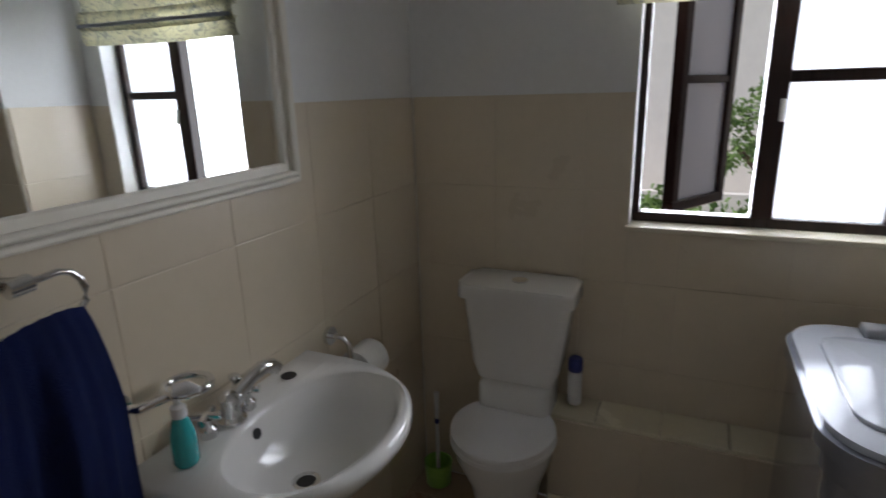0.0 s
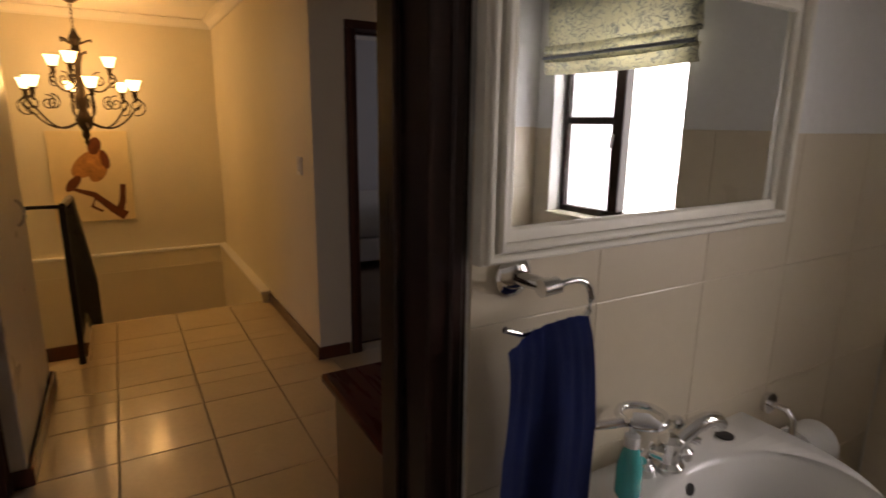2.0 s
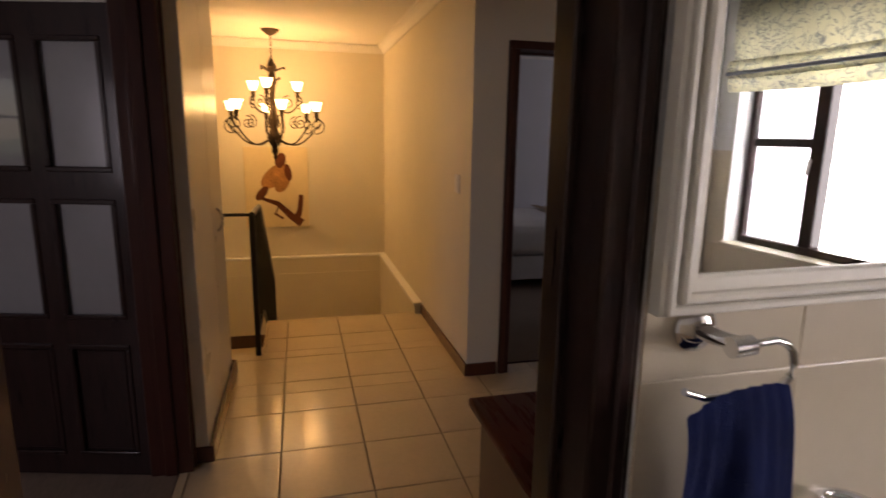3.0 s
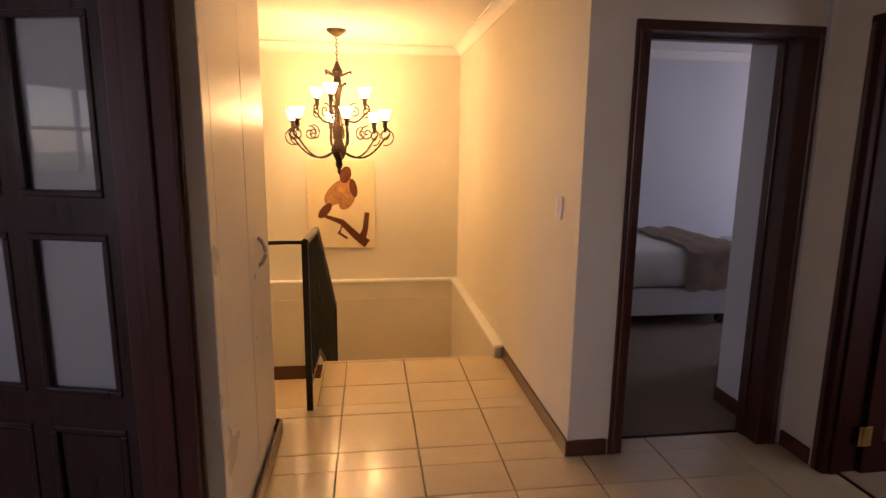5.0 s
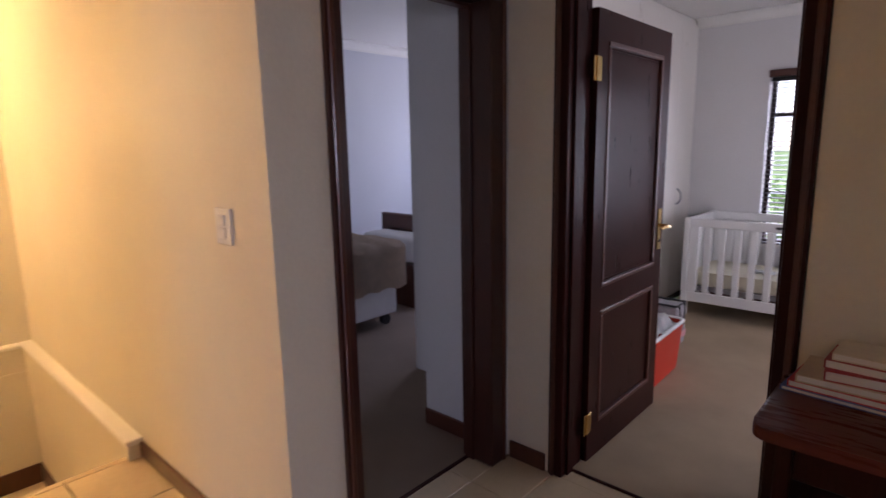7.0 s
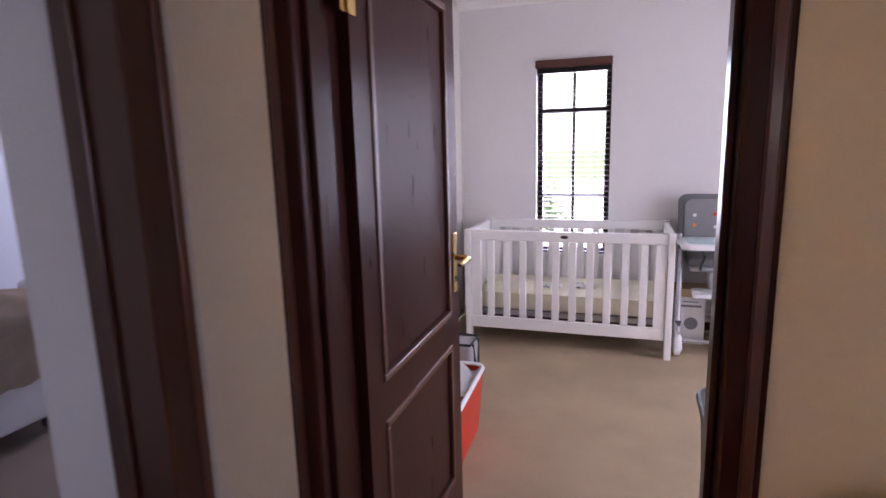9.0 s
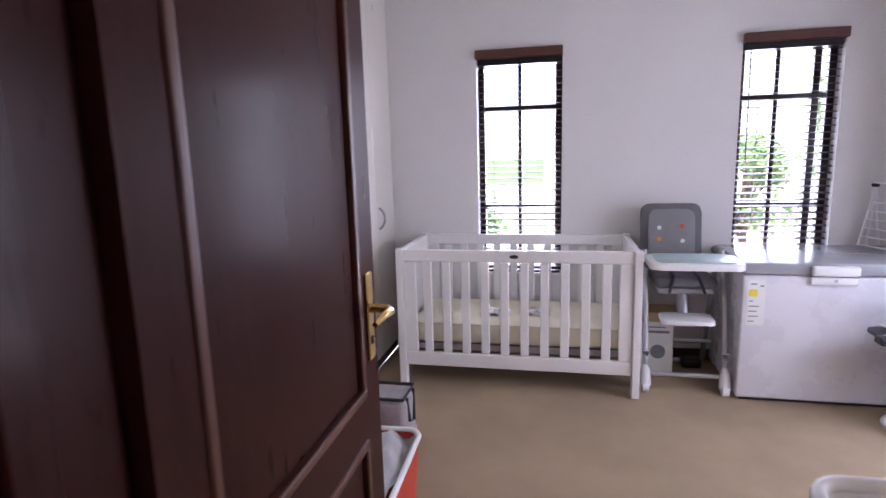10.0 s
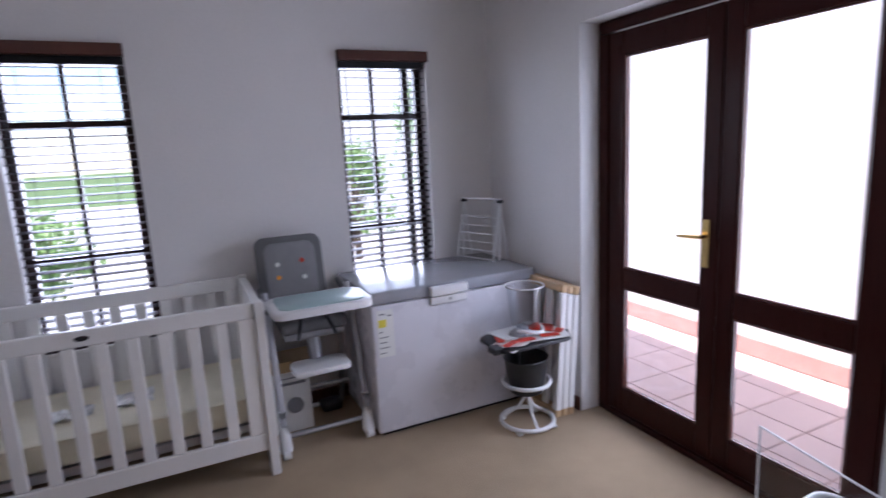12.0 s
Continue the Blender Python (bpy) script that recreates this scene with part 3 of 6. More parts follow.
cb = thing("built_in_cupboard", "tall cream built-in cupboard with full-height doors beside the landing", "cupboard", (-2.12, 0.2, 0))
part("body", boxes((-0.33, 0.602, -0.24, 0.30, 0, 2.555)), CUPBOARD, cb)
for x0, x1 in ((-0.326, 0.13), (0.136, 0.598)):
    dr = part("door", boxes((x0, x1, 0.302, 0.322, 0.09, 2.5), bevel=0.003), CUPBOARD, cb)
    if x0 < -0.1:
        d_handle(dr, (-0.06, 0.322, 0.99), (-0.06, 0.322, 1.12), (0, 0.032, 0))
part("end_panel", boxes((0.603, 0.69, 0.2515, 0.324, 0, 2.555), bevel=0.003), CUPBOARD, cb)

structure("stair_dado", boxes((-5.649, -3.45, 1.93, 1.999, -2.1, 0.075), (-5.649, -5.58, -0.74, 1.93, -2.1, 0.075)), PLASTER_HALL, "thick cream plaster dado in the stairwell", "wall")
structure("stair_dado_cap", boxes((-5.65, -3.44, 1.918, 2.0, 0.076, 0.105), (-5.65, -5.568, -0.75, 1.918, 0.076, 0.105), bevel=0.006), WHITE_PAINT, "white cap on the stairwell dado", "trim")
structure("stair_dado_groove", boxes((-5.579, -5.574, -0.74, 1.93, -0.11, -0.1)), CREAM_PAINT, "thin bead on the stairwell wall", "trim")
st = tagged(new("staircase"), "carpet-coloured tiled stairs going down to a half landing", "stairs", "", "structure")
for k in range(5):
    part("step", boxes((-3.5 - 0.28 * (k + 1), -3.5 - 0.28 * k + 0.02, 0.67, 1.929, -0.1667 * (k + 1) - 0.17, -0.1667 * (k + 1)), bevel=0.006), TILE_FLOOR, st)
part("half_landing", boxes((-5.579, -4.88, -0.74, 1.929, -1.2, -1.0), bevel=0.004), TILE_FLOOR, st)
for k in range(5):
    part("step", boxes((-4.9 + 0.28 * k, -4.9 + 0.28 * (k + 1) + 0.02, -0.74, 0.66, -1.1667 - 0.1667 * k - 0.17, -1.1667 - 0.1667 * k), bevel=0.006), TILE_FLOOR, st)
part("landing_edge", boxes((-3.512, -3.5, 0.69, 1.929, -0.2, 0.0), (-2.802, -2.79, 0.5, 0.685, -0.2, 0.0), (-3.5, -2.79, 0.685, 0.70, -0.2, 0.0)), TILE_FLOOR, st)

rail = thing("balustrade", "black metal balustrade sloping down with the stairs", "balustrade", (-2.755, 0.665, 0))
part("newel_post", boxes((-0.018, 0.018, -0.018, 0.018, -0.005, 1.0), bevel=0.003), BLACK_METAL, rail)
part("handrail", tube([(0, 0, 1.0), (-0.36, 0, 0.985), (-0.71, 0, 0.97), (-1.6, 0, 0.45), (-2.5, 0, -0.08)], 0.021), BLACK_METAL, rail, smooth=50)
part("bottom_rail", tube([(0, 0, 0.13), (-0.7, 0, 0.11), (-1.6, 0, -0.42), (-2.5, 0, -0.93)], 0.012), BLACK_METAL, rail, smooth=50)
part("return_rail", tube([(0, 0, 1.0), (0.02, -0.1, 1.005), (0.07, -0.2, 1.01)], 0.011), BLACK_METAL, rail, smooth=50)
part("end_post", boxes((-2.53, -2.49, -0.018, 0.018, -1.0, -0.06), bevel=0.003), BLACK_METAL, rail)
for k in range(1, 23):
    x = -0.108 * k
    zt = 1.0 - 0.03 * (-x / 0.71) if x > -0.71 else 0.97 - 1.05 * (-x - 0.71) / 1.79
    zb = 0.13 if x > -0.7 else 0.11 - 1.04 * (-x - 0.7) / 1.8
    part("baluster", boxes((x - 0.007, x + 0.007, -0.007, 0.007, zb, zt)), BLACK_METAL, rail)
    if k % 3 == 1:
        zc = (zt + zb) / 2
        pts = [(x + 0.04 * (1 - i / 22) * math.cos(i * 0.55), 0, zc + 0.1 * (i / 22) + 0.04 * (1 - i / 22) * math.sin(i * 0.55)) for i in range(23)]
        part("scroll", tube(pts, 0.006, 6), BLACK_METAL, rail, smooth=50)

# chandelier
ch = thing("chandelier", "two-tier bronze scroll chandelier with lit glass shades", "chandelier", (-4.95, 0.755, 0))
part("ceiling_rose", revolve([(0.008, 2.5), (0.03, 2.505), (0.085, 2.545), (0.09, TOP)], 24), IRON, ch, smooth=40)
for k in range(7):
    z = 2.495 - 0.034 * k
    ring = [(0.009 * math.cos(a), 0.0, z + 0.022 * math.sin(a)) if k % 2 else (0.0, 0.009 * math.cos(a), z + 0.022 * math.sin(a)) for a in [2 * math.pi * i / 10 for i in range(10)]]
    part("chain_link", tube(ring, 0.0035, 5, closed=True), IRON, ch, smooth=50)
part("column", revolve([(0.008, 2.29), (0.018, 2.27), (0.03, 2.24), (0.05, 2.2), (0.028, 2.17), (0.034, 2.12), (0.045, 2.05), (0.03, 2.0), (0.02, 1.9), (0.026, 1.82), (0.04, 1.74), (0.055, 1.67), (0.035, 1.6), (0.05, 1.55), (0.075, 1.5), (0.05, 1.44), (0.028, 1.4), (0.034, 1.36), (0.014, 1.32), (0.02, 1.3), (0.004, 1.27)], 20), IRON, ch, smooth=50)
for k in range(5):
    a = radians(72 * k + 20)
    for z, size in ((2.19, 0.125), (2.09, 0.075)):
        pts = [((0.03 + (size - 0.03) * math.sin(1.9 * t)) * math.cos(a), (0.03 + (size - 0.03) * math.sin(1.9 * t)) * math.sin(a), z - 0.03 + 0.09 * t - 0.07 * t * t * t) for t in [i / 10 for i in range(11)]]
        part("crown_scroll", tube(pts, [0.011, 0.011, 0.01, 0.01, 0.009, 0.009, 0.009, 0.01, 0.011, 0.012, 0.008], 6), IRON, ch, smooth=50)


def chandelier_arm(ang, reach, z_root, z_cup, dip):
    a = radians(ang)
    c, s = math.cos(a), math.sin(a)
    prof = [(0.03, z_root)]
    for i in range(1, 13):
        t = i / 12
        prof.append((0.03 + (reach - 0.03) * t, z_root - dip * math.sin(math.pi * t * 0.85) + (z_cup - 0.13 - z_root) * t * t))
    r0, z0 = prof[-1]
    for i in range(1, 9):
        t = i / 8 * math.pi * 0.95
        prof.append((r0 + 0.045 * math.sin(t), z0 + 0.045 - 0.045 * math.cos(t)))
    arm = part("arm", tube([(r * c, r * s, z) for r, z in prof], 0.0085, 8), IRON, ch, smooth=50)
    curl = [(reach * 0.62 + 0.07 * (1 - i / 26) * math.cos(i * 0.42 + 1.4), z_cup - 0.14 + 0.07 * (1 - i / 26) * math.sin(i * 0.42 + 1.4)) for i in range(26)]
    part("scroll", tube([(r * c, r * s, z) for r, z in curl], 0.006, 6), IRON, arm, smooth=50)
    big = 0.085 if reach > 0.3 else 0.05
    curl = [(reach + 0.01 + big * (1 - i / 34) * math.cos(i * 0.3 - 1.9), z_cup - 0.13 - big * 0.4 + big * (1 - i / 34) * math.sin(i * 0.3 - 1.9)) for i in range(30)]
    part("scroll", tube([(r * c, r * s, z) for r, z in curl], 0.006, 6), IRON, arm, smooth=50)
    at = (reach * c, reach * s, z_cup)
    part("cup", revolve([(0.012, -0.13), (0.012, -0.09), (0.02, -0.085), (0.02, -0.04), (0.034, -0.03), (0.036, -0.022)], 14, at=at), IRON, arm, smooth=40)
    shade = part("shade", revolve([(0.028, -0.02), (0.04, 0.0), (0.046, 0.022), (0.053, 0.05), (0.064, 0.068), (0.06, 0.068), (0.049, 0.049), (0.042, 0.022), (0.036, 0.0), (0.024, -0.016)], 18, at=at), SHADE, arm, "glowing tulip glass shade", 50)
    part("bulb", revolve([(0.012, -0.012), (0.018, 0.01), (0.026, 0.03), (0.024, 0.048), (0.01, 0.06)], 12, at=at), BULB, shade, smooth=60)


for k in range(6):
    chandelier_arm(60 * k + 12, 0.445, 1.5, 1.79, 0.11)
for k in range(3):
    chandelier_arm(120 * k - 10, 0.26, 1.82, 2.0, 0.08)
for ang, r, z, power in ((72, 0.3, 1.82, 7.2), (192, 0.3, 1.82, 7.2), (312, 0.3, 1.82, 7.2), (20, 0.12, 2.04, 2)):
    lamp("chandelier_lamp", "POINT", power, (1.0, 0.61, 0.21), Matrix.Translation((-4.95 + r * math.cos(radians(ang)), 0.755 + r * math.sin(radians(ang)), z)), radius=0.07)

pic = thing("canvas_picture", "unframed canvas with tan and dark brown painted shapes", "picture", (-5.648, 0.735, 0.46))
part("canvas", boxes((0.0, 0.03, -0.355, 0.355, 0, 0.93), bevel=0.003), CANVAS, pic)
for n, (cy, cz, ry, rz, tilt, m) in enumerate(((-0.02, 0.60, 0.19, 0.10, 42, PAINT_TAN), (0.06, 0.52, 0.12, 0.075, 60, PAINT_TAN), (0.05, 0.78, 0.09, 0.06, 75, PAINT_DARK), (-0.17, 0.4, 0.1, 0.045, 50, PAINT_DARK), (0.13, 0.64, 0.10, 0.04, 100, PAINT_DARK))):
    pts = []
    for k in range(20):
        a = 2 * math.pi * k / 20
        u, v = ry * math.cos(a), rz * math.sin(a)
        c, s = math.cos(radians(tilt)), math.sin(radians(tilt))
        pts.append((0.0308 + 0.0006 * n, cy + u * c - v * s, cz + u * s + v * c))
    bm = bmesh.new()
    bm.faces.new([bm.verts.new(p) for p in pts])
    part("brush_shape", bm, m, pic)
bm = bmesh.new()
tube([(0.034, -0.22, 0.36), (0.034, 0.0, 0.28), (0.034, 0.16, 0.12), (0.034, 0.27, 0.04)], [0.012, 0.03, 0.04, 0.05], 8, bm)
tube([(0.034, 0.2, 0.06), (0.034, 0.25, 0.2), (0.034, 0.27, 0.38)], [0.045, 0.03, 0.025], 8, bm)
tube([(0.034, 0.02, 0.27), (0.034, -0.03, 0.16), (0.034, 0.06, 0.1)], [0.02, 0.018, 0.012], 8, bm)
for v in bm.verts:
    v.co.x = 0.0345 + (v.co.x - 0.034) * 0.02
part("brush_branch", bm, PAINT_DARK, pic)

sw = thing("light_switch", "white double wall light switch beside the stairs", "switch", (-2.385, 1.999, 1.232))
sw.scale = (1.45, 1, 1)
part("plate", boxes((-0.036, 0.036, -0.009, 0.0, -0.06, 0.06), bevel=0.003), PLASTIC_WHITE, sw)
part("rocker", boxes((-0.014, 0.014, -0.014, -0.009, 0.004, 0.04), bevel=0.002), PLASTIC_WHITE, sw)
part("rocker", boxes((-0.014, 0.014, -0.014, -0.009, -0.04, -0.004), bevel=0.002), PLASTIC_WHITE, sw)

cab = thing("low_cabinet", "dark cherry wooden cabinet standing against the bathroom wall", "cabinet", (0.01, 1.87, 0))
part("body", boxes((-0.32, 0.355, -0.38, 0.38, 0.06, 0.72), bevel=0.004), WOOD_FRAME, cab)
part("top", boxes((-0.36, 0.362, -0.41, 0.41, 0.721, 0.75), bevel=0.008, seg=2), WOOD_TABLE, cab)
part("plinth", boxes((-0.29, 0.34, -0.36, 0.36, 0, 0.059)), WOOD, cab)
for y0, y1 in ((-0.37, -0.005), (0.005, 0.37)):
    part("door", boxes((-0.336, -0.321, y0, y1, 0.09, 0.7), bevel=0.003), WOOD_FRAME, cab)

desk = thing("writing_desk", "dark cherry wooden desk with rounded corners near the nursery door", "desk", (-0.56, 2.80, 0))
part("top", slab(rounded(-0.405, 0.82, -0.135, 0.335, 0.05), 0.715, 0.75, bevel=0.01), WOOD_TABLE, desk, smooth=40)
for x in (-0.33, 0.74):
    part("side_panel", boxes((x - 0.02, x + 0.02, -0.09, 0.30, 0.0, 0.714), bevel=0.004), WOOD, desk)
part("apron", boxes((-0.309, 0.719, -0.07, -0.05, 0.6, 0.714), bevel=0.003), WOOD, desk)
part("back_panel", boxes((-0.309, 0.719, 0.27, 0.29, 0.25, 0.714), bevel=0.003), WOOD, desk)
BOOKS = [((0.06, 0.1, 0.3), "navy"), ((0.55, 0.03, 0.04), "bright red"), ((0.6, 0.5, 0.36), "beige"), ((0.42, 0.02, 0.035), "dark red"), ((0.4, 0.05, 0.06), "maroon"), ((0.7, 0.64, 0.54), "pale cream")]
z = 0.7515
rnd = random.Random(4)
for k, (colour, word) in enumerate(BOOKS):
    cover = mat("book_cover", colour, 0.45, vary=0.12, bump=0.02)
    hgt = (0.014, 0.02, 0.022, 0.03, 0.026, 0.02)[k]
    dx = (0.0, 0.01, 0.02, 0.05, 0.06, 0.06)[k]
    w, l = ((0.30, 0.21), (0.29, 0.2), (0.28, 0.2), (0.22, 0.17), (0.23, 0.16), (0.2, 0.15))[k]
    b = thing("book", word + " closed book lying in a stack on the desk", "book", (-0.795 + dx, 3.045 - rnd.uniform(0, 0.01), z), rnd.uniform(-6, 6), "books on the desk")
    part("cover", boxes((-w / 2, w / 2, -l / 2, l / 2, 0, 0.002), (-w / 2, w / 2, -l / 2, l / 2, hgt - 0.002, hgt), (-w / 2, -w / 2 + 0.003, -l / 2, l / 2, 0.002, hgt - 0.002)), cover, b)
    part("page_block", boxes((-w / 2 + 0.004, w / 2 - 0.004, -l / 2 + 0.004, l / 2 - 0.004, 0.0025, hgt - 0.0025)), PAPER, b)
    z += hgt + 0.0006

# ---- bedroom ----
bed = thing("double_bed", "low bed with white base, pale bedding and castors", "bed", (-4.85, 3.3, 0))
part("base", boxes((-0.4, 0.83, -1.0, 0.94, 0.1, 0.34), bevel=0.02, seg=2), LINEN, bed, "white fabric bed base")
bm = boxes((-0.42, 0.86, -1.02, 0.96, 0.34, 0.70), bevel=0.13, seg=5)
part("bedding", bm, LINEN, bed, "pale quilted cover", 60)
for x, y in ((0.76, 0.86), (0.76, -0.9), (-0.3, 0.86)):
    part("castor", tube([(x - 0.02, y, 0.045), (x + 0.02, y, 0.045)], 0.045, 14), PLASTIC_BLACK, bed, smooth=40)
bm = bmesh.new()
rows = []
NX, NY = 26, 14
for i in range(NX + 1):
    u = i / NX
    row = []
    for j in range(NY + 1):
        v = j / NY
        s = u * 1.75
        if s < 1.15:
            x, zz = -0.30 + s, 0.712
        else:
            x, zz = 0.89 + 0.012 * math.sin(9 * v), 0.70 - (s - 1.15) * 0.62
        if 0.95 < s < 1.15:
            zz -= 0.6 * (s - 0.95) ** 2
        row.append(bm.verts.new((x, 0.42 + 0.575 * v, zz + 0.012 + 0.012 * math.sin(17 * v + 3 * u) + 0.006 * math.sin(31 * u))))
    rows.append(row)
for a, b in zip(rows, rows[1:]):
    for k in range(NY):
        bm.faces.new((a[k], a[k + 1], b[k + 1], b[k]))
bmesh.ops.solidify(bm, geom=bm.faces[:], thickness=-0.012)
solo("throw_blanket", bm, THROW, "taupe knitted throw draped over the bed", "blanket", (-4.85, 3.3, 0), 60)
b2 = thing("wooden_bench", "brown wooden bench with a white cushion beyond the bed", "bench", (-4.6, 4.85, 0))
part("backrest", boxes((-0.42, 0.42, 0.12, 0.17, 0.0, 0.82), bevel=0.02, seg=3), WOOD_FRAME, b2)
part("cushion", boxes((-0.34, 0.40, -0.22, 0.115, 0.42, 0.66), bevel=0.05, seg=3), LINEN, b2, "white cushion", 60)
part("seat_box", boxes((-0.36, 0.42, -0.22, 0.115, 0.0, 0.415), bevel=0.01), WOOD_FRAME, b2)

# ---- nursery ----
wd = thing("wardrobe", "white built-in wardrobe with tall doors along the nursery wall", "wardrobe", (-2.78, 5.2, 0))
part("body", boxes((-0.27, 0.265, -1.49, 1.445, 0.06, 2.555)), CUPBOARD, wd)
part("plinth", boxes((-0.27, 0.275, -1.49, 1.445, 0.0, 0.058)), WOOD_BLACK, wd)
for k in range(7):
    y0, y1 = max(-1.584 + 0.44 * k, -1.488), min(-1.584 + 0.44 * (k + 1) - 0.004, 1.444)
    dr = part("door", boxes((0.267, 0.287, y0, y1, 0.065, 2.5), bevel=0.003), CUPBOARD, wd)
    hy = -1.584 + 0.44 * k + 0.06
    if k > 4:
        d_handle(dr, (0.287, hy, 0.92), (0.287, hy, 1.06), (0.04, 0, 0))
fs = thing("wall_socket", "white electrical switch plate on the wardrobe side wall", "switch", (-2.499, 3.5, 1.19))
part("plate", boxes((0, 0.008, -0.035, 0.035, -0.055, 0.055), bevel=0.002), PLASTIC_WHITE, fs)
part("rocker", boxes((0.008, 0.012, -0.013, 0.013, -0.02, 0.02), bevel=0.002), PLASTIC_WHITE, fs)


def tall_window(name, x0, x1, label, open_side):
    z0, z1, y = 0.56, 2.01, 6.74
    o = tagged(new(name), label, "window", "", "structure")
    f = 0.042
    part("window_frame", boxes((x0, x1, y, y + 0.05, z0, z0 + f), (x0, x1, y, y + 0.05, z1 - f, z1), (x0, x0 + f, y, y + 0.05, z0 + f, z1 - f), (x1 - f, x1, y, y + 0.05, z0 + f, z1 - f), bevel=0.003), WOOD_BLACK, o)
    mx = (x0 + x1) / 2 - (0.045 if open_side else 0)
    part("mullion", boxes((mx - 0.012, mx + 0.012, y + 0.01, y + 0.04, z0 + f, z1 - f)), WOOD_BLACK, o)
    for z in (1.02, 1.69):
        part("transom", boxes((x0 + f, x1 - f, y + 0.008, y + 0.042, z - 0.015, z + 0.015)), WOOD_BLACK, o)
    if open_side:
        part("sash_stile", boxes((x1 - 0.125, x1 - 0.085, y - 0.005, y + 0.045, z0 + f, z1 - f), bevel=0.003), WOOD_BLACK, o)
    xs, zs = (x0 + f, mx - 0.012, mx + 0.012, x1 - f), (z0 + f, 1.005, 1.035, 1.675, 1.705, z1 - f)
    for a, b in ((xs[0], xs[1]), (xs[2], xs[3])):
        for u, v in ((zs[0], zs[1]), (zs[2], zs[3]), (zs[4], zs[5])):
            p = part("pane", boxes((a, b, y + 0.022, y + 0.026, u, v)), PANE, o)
            p.visible_shadow = False
    part("window_sill", boxes((x0, x1, 6.652, y - 0.001, z0, z0 + 0.012), bevel=0.002), WHITE_PAINT, o)
    # venetian blind hanging in front
    bl = thing("venetian_blind", "dark venetian blind lowered with open slats under a wooden pelmet", "blind", ((x0 + x1) / 2, 6.69, 0), group="nursery blinds")
    w = (x1 - x0) / 2 - 0.006
    part("pelmet", boxes((-w - 0.008, w + 0.008, -0.085, -0.042, 1.998, 2.056), bevel=0.004), WOOD_FRAME, bl, "red-brown wooden pelmet")
    part("head_rail", boxes((-w, w, -0.025, 0.025, 1.965, 2.005)), BLACK_METAL, bl)
    slat = None
    for k in range(34):
        z = 1.95 - 0.0405 * k
        if slat is None:
            bm = bmesh.new()
            t = radians(9)
            c, s = math.cos(t) * 0.0225, math.sin(t) * 0.0225
            pr = [(-c, -s), (0, 0.003), (c, s), (c, s + 0.0025), (0, 0.0055), (-c, -s + 0.0025)]
            ends = [[bm.verts.new((x, yy, zz)) for yy, zz in pr] for x in (-w, w)]
            for i in range(6):
                bm.faces.new((ends[0][i], ends[0][(i + 1) % 6], ends[1][(i + 1) % 6], ends[1][i]))
            bm.faces.new(ends[0][::-1]), bm.faces.new(ends[1])
            slat = part("slat", bm, BLIND_SLAT, bl)
            slat.location.z = z
        else:
            sl = new("slat", slat.data)
            sl.parent, sl.location = bl, (0, 0, z)
    part("bottom_rail", boxes((-w, w, -0.024, 0.024, 0.572, 0.588), bevel=0.003), BLIND_SLAT, bl)
    for x in (-w * 0.62, w * 0.62):
        part("ladder_cord", tube([(x, -0.026, 1.965), (x, -0.026, 0.58)], 0.0016, 5), PLASTIC_BLACK, bl)
    part("tilt_wand", tube([(-w + 0.04, -0.04, 1.97), (-w + 0.045, -0.045, 1.3)], 0.004, 6), PLASTIC_BLACK, bl)


tall_window("window_1", -1.885, -1.325, "tall dark-framed nursery window with small panes", False)
tall_window("window_2", -0.265, 0.285, "tall dark-framed nursery window standing ajar", True)

# glazed double doors
fd = tagged(new("door_frame_5"), "dark mahogany frame of the glazed double doors", "door frame", "", "structure")
part("jamb", boxes((0.835, 0.9, 5.665, 5.732, 0, 2.0), bevel=0.005), WOOD, fd)
part("jamb", boxes((0.835, 0.9, 4.293, 4.36, 0, 2.0), bevel=0.005), WOOD, fd)
part("head", boxes((0.835, 0.9, 4.293, 5.732, 2.001, 2.058), bevel=0.005), WOOD, fd)
part("sill", boxes((0.83, 0.93, 4.36, 5.665, 0.002, 0.03), bevel=0.004), WOOD, fd)


